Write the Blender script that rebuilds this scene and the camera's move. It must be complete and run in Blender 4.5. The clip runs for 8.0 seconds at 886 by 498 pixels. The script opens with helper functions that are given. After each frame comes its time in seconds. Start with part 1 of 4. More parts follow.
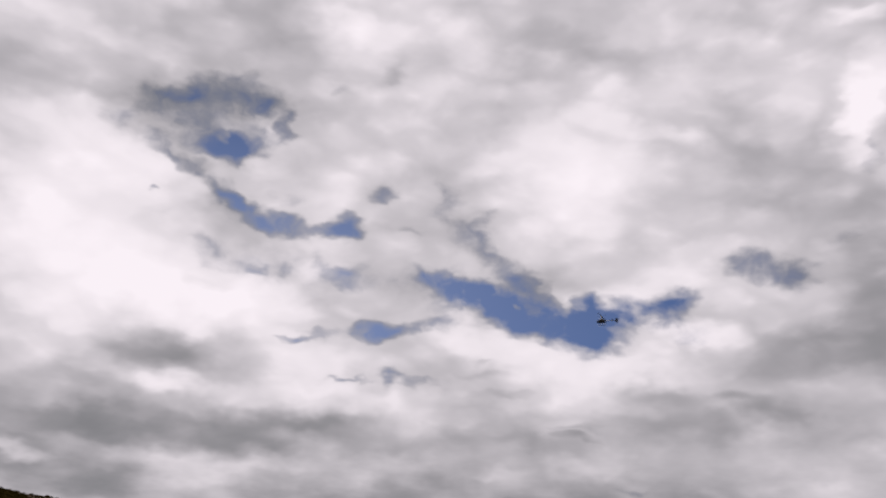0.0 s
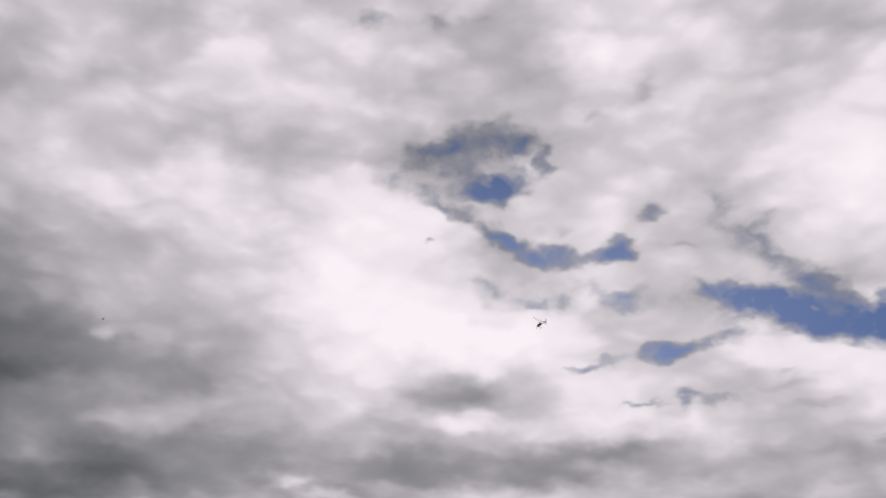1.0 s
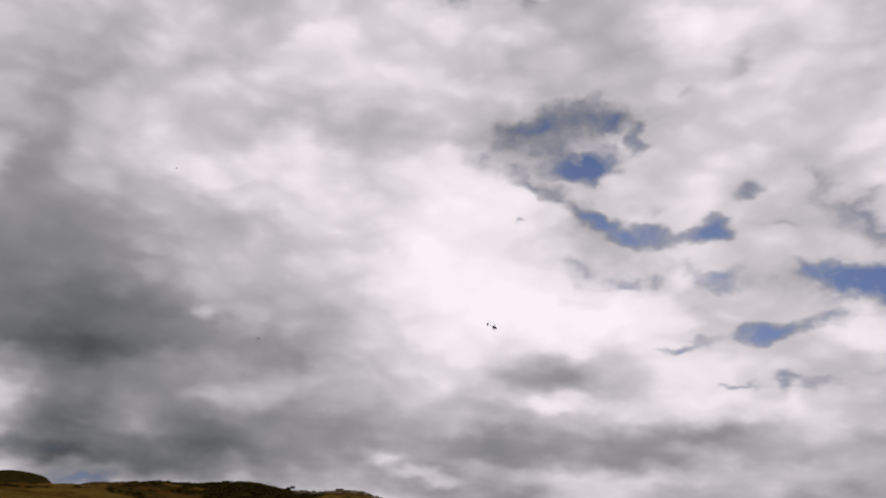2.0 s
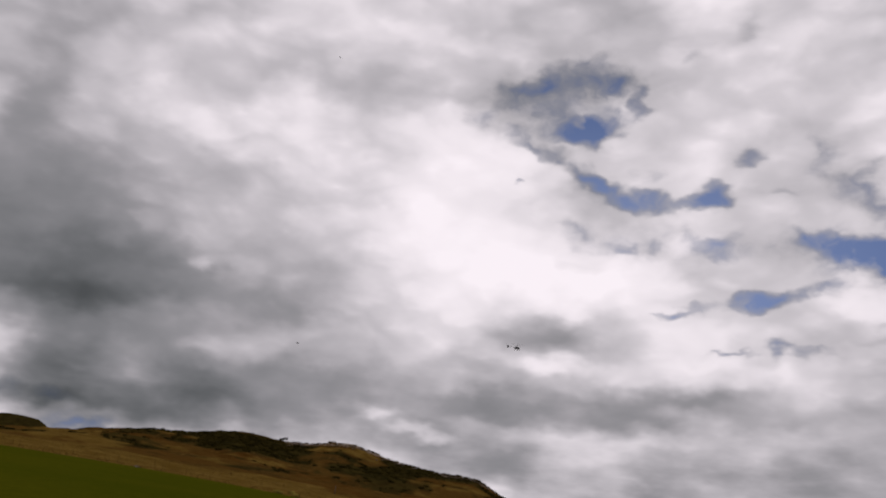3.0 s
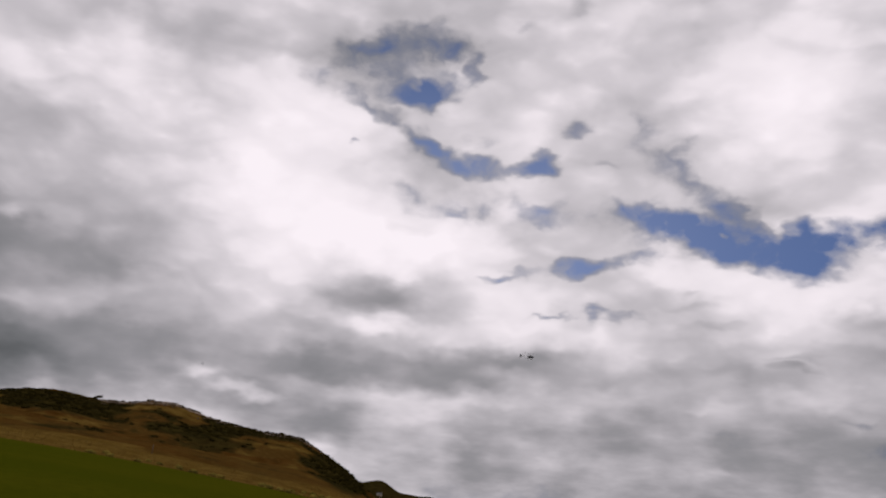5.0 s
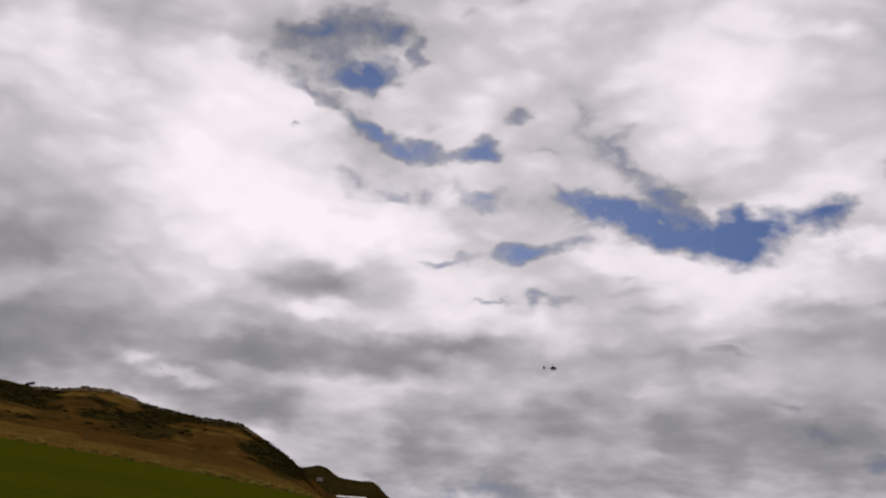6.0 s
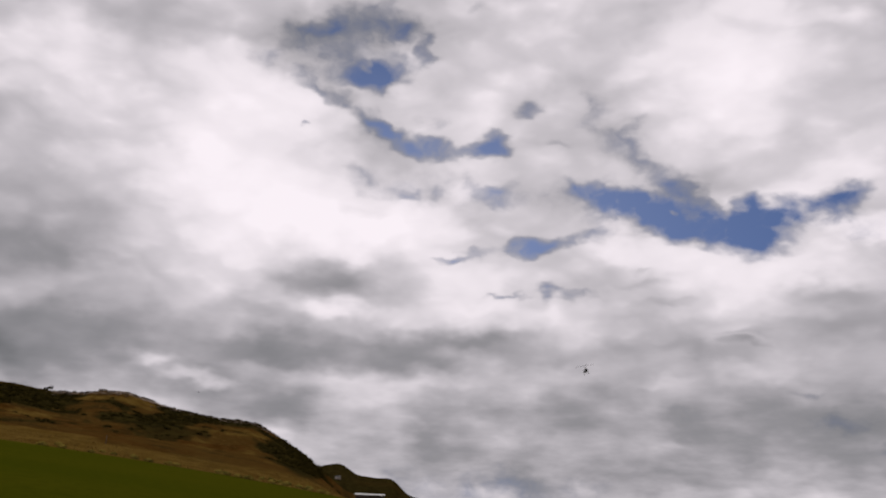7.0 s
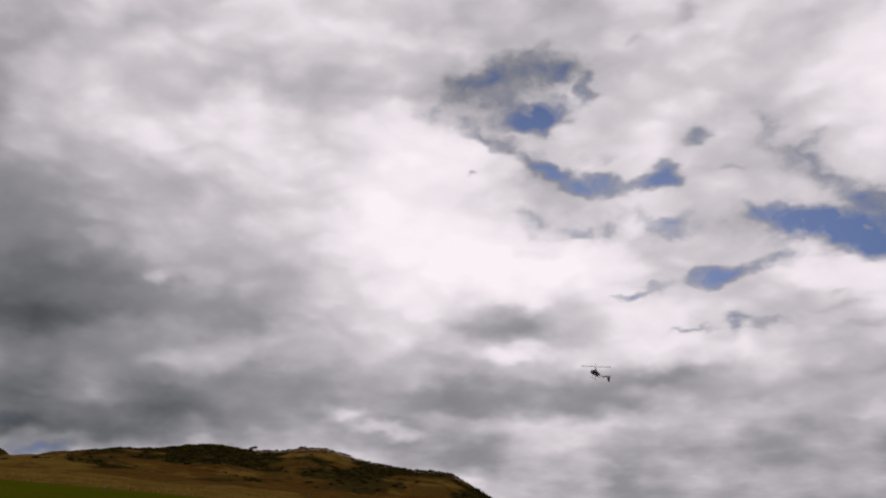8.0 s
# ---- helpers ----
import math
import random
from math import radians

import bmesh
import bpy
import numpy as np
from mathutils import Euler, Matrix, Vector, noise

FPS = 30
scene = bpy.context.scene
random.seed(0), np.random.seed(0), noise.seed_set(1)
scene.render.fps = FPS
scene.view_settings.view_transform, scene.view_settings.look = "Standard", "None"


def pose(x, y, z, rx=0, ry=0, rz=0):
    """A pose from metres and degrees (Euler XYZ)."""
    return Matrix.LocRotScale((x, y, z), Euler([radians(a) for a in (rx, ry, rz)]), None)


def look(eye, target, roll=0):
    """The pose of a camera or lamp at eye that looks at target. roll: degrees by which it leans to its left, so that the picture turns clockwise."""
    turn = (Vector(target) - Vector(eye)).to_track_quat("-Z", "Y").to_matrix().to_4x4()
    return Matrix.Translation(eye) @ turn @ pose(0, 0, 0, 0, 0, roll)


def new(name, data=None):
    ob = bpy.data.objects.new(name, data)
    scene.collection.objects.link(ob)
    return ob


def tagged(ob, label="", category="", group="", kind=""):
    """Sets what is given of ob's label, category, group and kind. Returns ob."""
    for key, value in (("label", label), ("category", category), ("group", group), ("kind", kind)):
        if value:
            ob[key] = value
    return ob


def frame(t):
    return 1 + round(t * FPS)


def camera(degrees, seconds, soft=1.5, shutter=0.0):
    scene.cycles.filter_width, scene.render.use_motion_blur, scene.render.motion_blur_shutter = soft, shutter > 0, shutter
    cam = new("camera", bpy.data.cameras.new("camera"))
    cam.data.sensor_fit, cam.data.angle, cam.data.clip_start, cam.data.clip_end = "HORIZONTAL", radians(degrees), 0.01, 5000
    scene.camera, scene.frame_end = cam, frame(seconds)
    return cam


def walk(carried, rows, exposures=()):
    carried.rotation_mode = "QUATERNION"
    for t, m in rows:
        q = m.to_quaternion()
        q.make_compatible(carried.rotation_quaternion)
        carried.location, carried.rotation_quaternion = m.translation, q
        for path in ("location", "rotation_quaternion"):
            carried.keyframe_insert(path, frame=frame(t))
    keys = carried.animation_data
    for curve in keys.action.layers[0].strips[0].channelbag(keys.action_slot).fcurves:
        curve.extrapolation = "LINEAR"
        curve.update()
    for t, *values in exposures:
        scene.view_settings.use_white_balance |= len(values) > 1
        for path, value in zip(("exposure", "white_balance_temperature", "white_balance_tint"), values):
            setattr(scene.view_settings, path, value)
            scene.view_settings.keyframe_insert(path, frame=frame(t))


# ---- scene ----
# ---- camera and its way ----
EYE = 1.6
CLIP_END = 8.0
cam = camera(51.83, CLIP_END, soft=2.2)
CAMERA_ROWS = [(0.0, -0.19, 21.21, -3.53), (0.5, 10.64, 22.37, -2.44), (1.0, 18.76, 22.13, -1.94), (1.5, 22.79, 21.41, -3.28),
               (1.7, 23.75, 21.24, -3.17), (2.8, 24.11, 18.39, -5.41), (3.0, 23.43, 18.07, -5.42), (3.5, 20.73, 17.60, -5.05),
               (4.0, 18.17, 17.50, -4.70), (4.5, 15.59, 16.77, -4.63), (5.0, 12.69, 16.46, -4.30), (6.3, 8.87, 15.66, -3.45),
               (6.5, 8.97, 15.65, -3.38), (7.0, 10.21, 15.45, -2.45), (7.5, 14.83, 16.31, -0.83), (8.0, 22.10, 17.86, -0.88)]
walk(cam, [(t, pose(0, 0, EYE, 90 + pitch, roll, yaw)) for t, yaw, pitch, roll in CAMERA_ROWS],
     exposures=[(0.0, 0.0), (8.0, 0.0)])

# ---- world: broken cloud over a blue sky ----
SUN_AZ, SUN_EL = -15.0, 44.0
world = bpy.data.worlds.new("sky")
scene.world = world
world.use_nodes = True
wt = world.node_tree
wt.nodes.clear()


def wnode(kind, operation=""):
    n = wt.nodes.new(kind)
    if operation:
        n.operation = operation
    return n


def wlink(a, b):
    wt.links.new(a, b)


def wmath(op, a, b=None, c=None, clamp=False):
    n = wnode("ShaderNodeMath", op)
    n.use_clamp = clamp
    for i, v in enumerate((a, b, c)):
        if v is None:
            continue
        if isinstance(v, (int, float)):
            n.inputs[i].default_value = v
        else:
            wlink(v, n.inputs[i])
    return n.outputs[0]


def wvec(op, a, b):
    n = wnode("ShaderNodeVectorMath", op)
    for i, v in enumerate((a, b)):
        if isinstance(v, tuple):
            n.inputs[i].default_value = v
        else:
            wlink(v, n.inputs[i])
    return n.outputs[0]


def wnoise(vector, scale, detail, rough, colour=False, distortion=0.0):
    n = wnode("ShaderNodeTexNoise")
    wlink(vector, n.inputs["Vector"])
    n.inputs["Scale"].default_value, n.inputs["Detail"].default_value = scale, detail
    n.inputs["Roughness"].default_value, n.inputs["Distortion"].default_value = rough, distortion
    return n.outputs["Color" if colour else "Fac"]


def wrange(value, a, b, c, d, how="LINEAR"):
    n = wnode("ShaderNodeMapRange")
    n.interpolation_type, n.clamp = how, False
    wlink(value, n.inputs["Value"])
    for key, v in (("From Min", a), ("From Max", b), ("To Min", c), ("To Max", d)):
        n.inputs[key].default_value = v
    return n.outputs["Result"]


aim = wnode("ShaderNodeTexCoord").outputs["Generated"]
flat = wvec("MULTIPLY", aim, (1.0, 1.0, 1.7))          # clouds lie flatter than they are wide
billow = wvec("SUBTRACT", wnoise(flat, 9.0, 3.0, 0.55, True), (0.5, 0.5, 0.5))
curl = wvec("SUBTRACT", wnoise(flat, 30.0, 2.5, 0.5, True), (0.5, 0.5, 0.5))
soft_aim = wvec("ADD", wvec("ADD", aim, wvec("MULTIPLY", billow, (0.07, 0.07, 0.05))), wvec("MULTIPLY", curl, (0.034, 0.034, 0.022)))
rag_aim = wvec("ADD", wvec("ADD", aim, wvec("MULTIPLY", billow, (0.028, 0.028, 0.018))), wvec("MULTIPLY", curl, (0.044, 0.044, 0.030)))


def patch(vector, total, azimuth, elevation, half_w, half_h, tilt, amount, core):
    """Adds one soft ellipse of cloud or of clear sky to a running total; angles in degrees."""
    place = wnode("ShaderNodeMapping")
    place.vector_type = "TEXTURE"
    wlink(vector, place.inputs["Vector"])
    turn = Euler((radians(90 + elevation), 0, radians(-azimuth))).to_matrix() @ Euler((0, 0, radians(tilt))).to_matrix()
    place.inputs["Location"].default_value = turn @ Vector((0, 0, -1))
    place.inputs["Rotation"].default_value = turn.to_euler()
    place.inputs["Scale"].default_value = (radians(half_w * 1.25), radians(half_h * 1.25), 1.0)
    ball = wnode("ShaderNodeTexGradient")
    ball.gradient_type = "SPHERICAL"
    wlink(place.outputs[0], ball.inputs[0])
    return wmath("ADD", total, wrange(ball.outputs["Fac"], 0.0, 1.0 - core / 1.25, 0.0, amount, "SMOOTHSTEP"))


grain = wnoise(flat, 13.0, 4.0, 0.45, distortion=0.6)
broad = wnoise(flat, 5.0, 3.0, 0.5)
height = wnode("ShaderNodeSeparateXYZ")
wlink(aim, height.inputs[0])
low = wrange(height.outputs["Z"], 0.0, 0.24, 1.0, 0.0, "SMOOTHSTEP")
streaks = wnoise(wvec("MULTIPLY", aim, (1.0, 1.0, 3.6)), 19.0, 4.0, 0.55)
light = wmath("ADD", 0.80, wmath("MULTIPLY", wmath("SUBTRACT", grain, 0.5), 0.14))
light = wmath("ADD", light, wmath("MULTIPLY", wmath("SUBTRACT", broad, 0.5), 0.08))


def puffs(vector, scale, amount):
    """Rounded cells, bright in the middle and grey between."""
    cell = wnode("ShaderNodeTexVoronoi")
    cell.feature = "SMOOTH_F1"
    cell.inputs["Scale"].default_value, cell.inputs["Smoothness"].default_value = scale, 0.7
    wlink(vector, cell.inputs["Vector"])
    return wmath("MULTIPLY", wmath("SUBTRACT", 0.38, cell.outputs["Distance"]), amount)


cells = wvec("MULTIPLY", soft_aim, (1.0, 1.0, 1.9))
light = wmath("ADD", light, puffs(cells, 9.0, 0.17))
light = wmath("ADD", light, puffs(cells, 21.0, 0.14))
light = wmath("ADD", light, wmath("MULTIPLY", wmath("SUBTRACT", streaks, 0.5), wmath("MULTIPLY", low, 0.26)))
clear = wmath("MULTIPLY", wmath("SUBTRACT", wnoise(flat, 34.0, 5.0, 0.6), 0.5), 0.5)


def mass(azimuth, elevation, half_w, half_h, tilt, amount, core):
    global light
    light = patch(soft_aim, light, azimuth, elevation, half_w, half_h, tilt, amount, core)


def opening(azimuth, elevation, half_w, half_h, tilt, amount, core):
    global clear
    clear = patch(rag_aim, clear, azimuth, elevation, half_w, half_h, tilt, amount, core)


# grey and white masses: azimuth, elevation, half width, half height, tilt, amount, core
mass(-24.17, 17.83, 9.27, 7.18, -7, 0.08, 0)
mass(-26.15, 14.45, 4.92, 3.07, 8, 0.01, 0)
mass(-23.79, 20.31, 6.65, 3.78, -12, 0.05, 0)
mass(-15.32, 16.69, 6.99, 2.12, 0, 0.23, 0)
mass(-9.25, 14.27, 6.35, 2.13, 3, 0.12, 0)
mass(-17.72, 11.35, 3.12, 0.77, 5, 0.13, 0)
mass(-7.99, 24.92, 6.95, 4.48, 3, 0.07, 0)
mass(4.40, 14.99, 7.31, 1.55, -8, 0.12, 0.1)
mass(13.06, 15.47, 3.35, 2.63, -3, -0.04, 0)
mass(6.28, 24.17, 5.21, 2.68, -3, 0.13, 0)
mass(-10.37, 20.24, 6.33, 2.47, 4, 0.08, 0)
mass(-2.05, 17.74, 5.21, 0.88, 1, 0.00, 0)
mass(-36.14, 20.75, 7.01, 5.38, 14, -0.06, 0)
mass(-35.36, 11.41, 5.52, 5.44, 9, 0.03, 0)
mass(-31.97, 7.63, 6.95, 2.27, 1, 0.07, 0)
mass(-31.53, 14.68, 3.72, 5.28, -1, -0.02, 0)
mass(-18.27, 13.24, 4.16, 1.68, 5, -0.04, 0)
mass(-22.27, 11.09, 3.39, 1.24, -4, -0.09, 0)
mass(-11.84, 9.58, 9.06, 0.91, 2, -0.10, 0)
mass(-7.20, 10.13, 6.31, 0.84, 8, -0.01, 0)
mass(10.60, 26.83, 6.50, 3.87, -6, 0.02, 0)
mass(11.75, 22.15, 3.09, 1.51, -5, -0.02, 0)
mass(-16.60, 17.64, 2.03, 0.53, 4, -0.06, 0.4)
mass(2.66, 9.81, 10.65, 2.40, 5, -0.13, 0)
mass(13.22, 12.51, 4.54, 0.85, -1, -0.14, 0)
mass(14.57, 9.24, 5.88, 2.88, -0, -0.10, 0)
mass(3.01, 12.92, 1.69, 0.41, 1, 0.00, 0.3)
mass(1.78, 14.43, 0.89, 0.21, 1, -0.06, 0.3)
mass(8.04, 10.40, 2.25, 0.27, 0, -0.04, 0.2)
mass(-7.49, 1.85, 20.85, 2.67, 0, -0.11, 0)
mass(-26.35, 8.60, 9.64, 2.69, 1, -0.14, 0)
mass(-26.10, 6.77, 3.90, 0.47, -5, 0.05, 0)
mass(-12.34, 6.68, 2.10, 0.48, 4, 0.06, 0)
mass(-17.26, 6.68, 2.07, 0.48, 0, 0.01, 0)
mass(-11.48, 4.49, 2.09, 0.31, -2, 0.04, 0)
mass(3.34, 7.44, 2.00, 0.34, -2, 0.06, 0)
mass(3.67, 4.10, 0.79, 0.33, 3, 0.06, 0)
mass(-1.47, 8.30, 3.10, 0.90, -2, -0.00, 0)
mass(9.37, 11.40, 1.91, 0.60, -0, 0.05, 0)
mass(-25.16, 24.91, 8.41, 2.03, -10, 0.06, 0)
mass(-49.32, 12.87, 8.26, 3.82, 1, -0.20, 0)
mass(-49.19, 12.25, 5.92, 1.15, 1, -0.07, 0)
mass(-43.45, 17.84, 7.36, 6.39, 9, -0.15, 0)
mass(-53.66, 15.96, 7.22, 6.25, 12, -0.16, 0)
mass(-34.19, 14.85, 4.46, 4.16, 6, -0.08, 0)
mass(-40.39, 15.05, 1.52, 0.68, 2, 0.05, 0)
mass(-44.57, 9.46, 2.34, 1.54, -3, -0.10, 0.1)
mass(-49.31, 9.97, 1.74, 1.26, 8, -0.08, 0)
mass(-46.77, 7.91, 1.81, 0.50, -2, -0.06, 0.1)
mass(-39.86, 8.50, 4.29, 1.77, -19, -0.22, 0)
mass(-47.87, 5.91, 4.96, 0.86, 2, -0.28, 0)
mass(-32.17, 9.52, 6.79, 2.37, 5, -0.11, 0)
mass(-27.81, 7.63, 1.72, 0.67, -2, 0.09, 0.1)
mass(-24.95, 6.56, 2.40, 0.40, -6, 0.05, 0)
mass(-34.75, 7.96, 1.34, 0.60, 5, 0.04, 0)
mass(-47.58, 30.97, 7.42, 2.88, 16, -0.02, 0)
mass(-47.09, 24.01, 5.89, 2.32, 2, 0.06, 0)
mass(-35.71, 26.47, 1.38, 1.73, 8, 0.08, 0)
mass(-29.31, 29.08, 5.23, 4.50, 5, 0.10, 0)
mass(-25.26, 34.50, 6.52, 2.35, 3, 0.06, 0)
mass(-31.09, 27.09, 1.58, 0.49, 6, -0.00, 0)
mass(-40.41, 22.75, 2.00, 0.34, 7, -0.02, 0.2)
mass(-35.06, 32.94, 2.04, 2.01, 9, 0.11, 0)
mass(-9.65, 34.12, 2.94, 1.97, -5, 0.08, 0)
mass(-5.55, 31.93, 0.90, 1.55, -17, -0.08, 0)
mass(1.52, 28.09, 3.83, 3.50, -10, -0.02, 0)
mass(1.89, 30.92, 1.17, 0.82, -11, 0.05, 0)
mass(-51.82, 23.92, 3.53, 5.10, 15, -0.16, 0)
mass(-21.36, 22.11, 5.98, 7.03, -18, 0.02, 0)
mass(26.35, 28.70, 1.77, 3.74, -21, 0.20, 0)
mass(26.05, 19.39, 2.60, 6.68, -5, -0.11, 0)
mass(12.55, 21.84, 3.71, 1.59, -1, -0.00, 0)
mass(15.90, 31.89, 7.42, 3.63, -5, 0.06, 0)
mass(8.85, 27.11, 6.16, 3.12, -1, 0.13, 0)
mass(18.94, 11.92, 3.73, 0.98, -5, -0.11, 0)
mass(14.16, 15.96, 2.35, 1.01, 20, 0.03, 0)
mass(7.16, 10.39, 5.78, 0.95, -4, 0.09, 0)
mass(1.78, 12.55, 2.10, 0.31, 3, -0.02, 0.2)
mass(10.59, 8.50, 16.05, 1.32, 2, 0.03, 0)
mass(-16.94, 8.27, 8.32, 1.30, -2, -0.21, 0)
mass(-10.46, 7.28, 1.96, 0.53, -0, 0.06, 0)
mass(-3.43, 8.02, 3.64, 0.64, -0, 0.04, 0)
mass(-30.97, 9.96, 4.17, 0.83, -3, -0.02, 0)
mass(-47.43, 8.00, 3.29, 2.26, 9, -0.31, 0)
mass(-51.56, 28.30, 7.67, 5.04, 17, -0.07, 0)
mass(-18.94, 32.63, 8.86, 5.42, 0, -0.06, 0)
mass(-3.35, 31.68, 8.04, 5.16, -8, 0.04, 0)
mass(-49.34, 18.82, 7.19, 5.53, 12, -0.12, 0)
mass(-38.61, 20.64, 8.04, 5.86, 8, 0.07, 0)
mass(-25.85, 20.48, 8.43, 6.00, 4, 0.01, 0)
mass(-31.49, 23.60, 6.97, 2.82, 1, 0.05, 0)
mass(-26.98, 15.45, 3.87, 3.86, 4, -0.03, 0.1)
mass(-44.76, 12.24, 8.06, 3.94, 8, -0.30, 0)
mass(-35.17, 11.30, 8.06, 3.74, 5, -0.08, 0)
mass(-37.42, 7.73, 9.74, 2.31, 5, -0.24, 0)
mass(-22.04, 11.53, 6.94, 2.07, 3, 0.04, 0)
mass(-18.53, 13.92, 4.52, 1.39, 2, -0.02, 0)
mass(-6.54, 11.85, 6.96, 1.97, -0, 0.04, 0)
mass(-6.69, 9.24, 9.37, 1.94, 0, -0.12, 0)
mass(1.52, 25.69, 8.68, 5.39, -1, -0.02, 0)
mass(13.46, 17.09, 7.84, 5.23, -3, 0.11, 0)
mass(-5.48, 11.63, 9.05, 3.17, 3, 0.09, 0)
mass(9.98, 10.57, 9.35, 3.65, -0, 0.09, 0)
mass(1.66, 5.02, 11.53, 3.69, 2, -0.15, 0)
mass(-8.74, 5.52, 10.31, 3.43, 3, -0.02, 0)
mass(12.84, 4.77, 8.89, 3.47, 2, -0.20, 0)
mass(22.35, 15.10, 7.81, 4.21, -2, -0.16, 0)
mass(12.31, 10.55, 9.82, 3.00, 1, -0.10, 0)
mass(-38.53, 6.26, 7.86, 1.60, -1, -0.15, 0)
mass(-28.76, 6.10, 7.34, 1.67, -6, -0.09, 0)
mass(-44.27, 5.54, 6.55, 1.27, 3, -0.24, 0)
mass(-33.76, 6.37, 6.65, 1.34, 2, -0.00, 0)
mass(-30.49, 26.59, 4.64, 2.27, 3, -0.02, 0)
mass(-20.59, 5.56, 5.42, 2.19, -10, -0.21, 0)
mass(-29.51, 9.04, 7.56, 3.10, -4, 0.02, 0)
mass(-33.61, 6.47, 3.84, 1.43, 1, -0.06, 0)
mass(-46.49, 6.51, 7.81, 2.88, 4, -0.20, 0)
mass(-49.58, 14.87, 6.54, 5.19, 13, -0.06, 0)
mass(-2.70, 12.24, 6.09, 5.20, 1, -0.07, 0)
mass(-11.47, 4.32, 4.51, 3.75, 4, -0.09, 0)
mass(-3.26, 9.62, 7.61, 3.83, 2, 0.05, 0)
mass(-2.84, 19.83, 4.53, 3.15, 1, -0.01, 0)
mass(-1.97, 14.57, 7.61, 2.11, 2, 0.04, 0)
# lit puffs, streaks and grey bellies with firmer edges
mass(-23.73, 20.65, 8.87, 5.32, -15, 0.06, 0.5)
mass(-43.15, 24.13, 4.73, 2.20, -7, 0.06, 0.4)
mass(-35.73, 26.59, 2.42, 1.73, 10, 0.05, 0.3)
mass(-36.30, 14.53, 5.92, 2.79, 0, -0.06, 0.5)
mass(-44.47, 8.97, 2.06, 1.39, -1, 0.08, 0.35)
mass(-46.81, 8.03, 1.63, 0.72, 4, 0.05, 0.2)
mass(-40.27, 15.03, 0.96, 0.48, 10, 0.07, 0.2)
mass(-42.17, 7.14, 6.68, 0.84, 0, -0.06, 0.2)
mass(-18.32, 13.26, 4.04, 1.48, 4, -0.08, 0.25)
mass(-16.00, 9.94, 6.95, 0.90, 1, -0.06, 0.2)
mass(-25.26, 6.67, 2.61, 0.42, -8, 0.08, 0.2)
mass(-8.70, 12.06, 2.21, 0.48, 2, 0.06, 0.2)
mass(-13.78, 6.37, 2.22, 0.75, 4, 0.05, 0.2)
mass(-27.85, 7.69, 1.12, 0.49, 6, 0.07, 0.2)
mass(-47.49, 12.62, 5.59, 1.32, 1, -0.06, 0.2)
mass(18.30, 28.35, 2.69, 4.70, 31, -0.07, 0.3)
mass(12.05, 33.47, 6.11, 2.04, -18, -0.05, 0.3)
mass(26.02, 28.75, 1.02, 1.66, -10, 0.11, 0.4)
mass(27.03, 33.89, 1.25, 0.75, -13, 0.09, 0.3)
mass(11.95, 28.92, 5.85, 0.96, -21, 0.06, 0.3)
mass(12.55, 21.84, 3.12, 1.66, -1, -0.05, 0.3)
mass(7.10, 14.33, 8.73, 1.40, -12, 0.06, 0.5)
mass(15.37, 16.29, 2.56, 1.09, -1, 0.06, 0.3)
mass(7.86, 9.81, 1.65, 0.28, -10, -0.08, 0.2)
mass(20.47, 11.20, 3.11, 0.78, -4, -0.06, 0.2)
mass(16.71, 12.52, 1.51, 0.47, 0, -0.05, 0.2)
mass(-27.17, 28.43, 6.46, 1.68, 2, -0.06, 0.6)
mass(1.73, 13.59, 2.11, 0.32, 3, -0.04, 0.2)
mass(3.57, 12.64, 1.58, 0.28, 3, -0.04, 0.2)
mass(-26.17, 18.64, 9.23, 6.75, -9, 0.05, 0.1)
mass(7.32, 25.73, 9.12, 5.96, -10, 0.05, 0.1)
mass(-10.70, 3.35, 7.63, 2.43, 3, 0.08, 0.1)
mass(-1.83, 8.98, 7.69, 2.10, 2, 0.05, 0)
mass(-44.83, 13.31, 4.94, 1.65, 6, 0.07, 0.1)
mass(-46.48, 5.83, 3.50, 1.11, 3, 0.08, 0.1)
mass(-43.31, 10.57, 6.61, 2.31, 4, -0.04, 0)
mass(-18.83, 28.03, 6.28, 2.16, -4, -0.07, 0.2)
mass(-18.95, 24.90, 5.27, 0.84, -31, -0.07, 0.2)
mass(-15.60, 14.51, 3.17, 1.06, 4, 0.05, 0.1)
# openings to the blue
opening(-15.83, 25.97, 2.25, 0.98, 10, 1.70, 0.1)
opening(-15.91, 24.89, 0.78, 0.63, -14, 0.66, 0.035)
opening(-19.13, 24.55, 4.24, 0.72, -26, 0.61, 0.035)
opening(-15.93, 23.16, 1.30, 0.91, -44, 0.88, 0.07)
opening(-13.94, 22.25, 2.45, 0.82, -13, 1.30, 0.1)
opening(-11.79, 21.49, 2.29, 0.73, 0, 1.30, 0.1)
opening(-12.18, 23.08, 1.32, 0.73, -6, 0.61, 0.035)
opening(-7.55, 21.90, 1.76, 1.00, 3, 1.35, 0.1)
opening(-9.14, 21.65, 1.76, 0.55, 8, 0.50, 0)
opening(0.12, 18.74, 3.88, 1.36, -14, 1.40, 0.12)
opening(4.42, 17.34, 5.02, 1.61, -13, 1.80, 0.16)
opening(8.86, 16.36, 3.05, 1.93, -2, 1.80, 0.17)
opening(8.23, 18.00, 1.37, 1.23, -2, 0.99, 0.1)
opening(12.40, 17.55, 2.90, 1.28, 13, 1.50, 0.07)
opening(14.80, 18.47, 1.49, 0.59, 17, 0.44, 0)
opening(7.28, 18.03, 0.98, 1.33, 9, -1.10, 0.1)
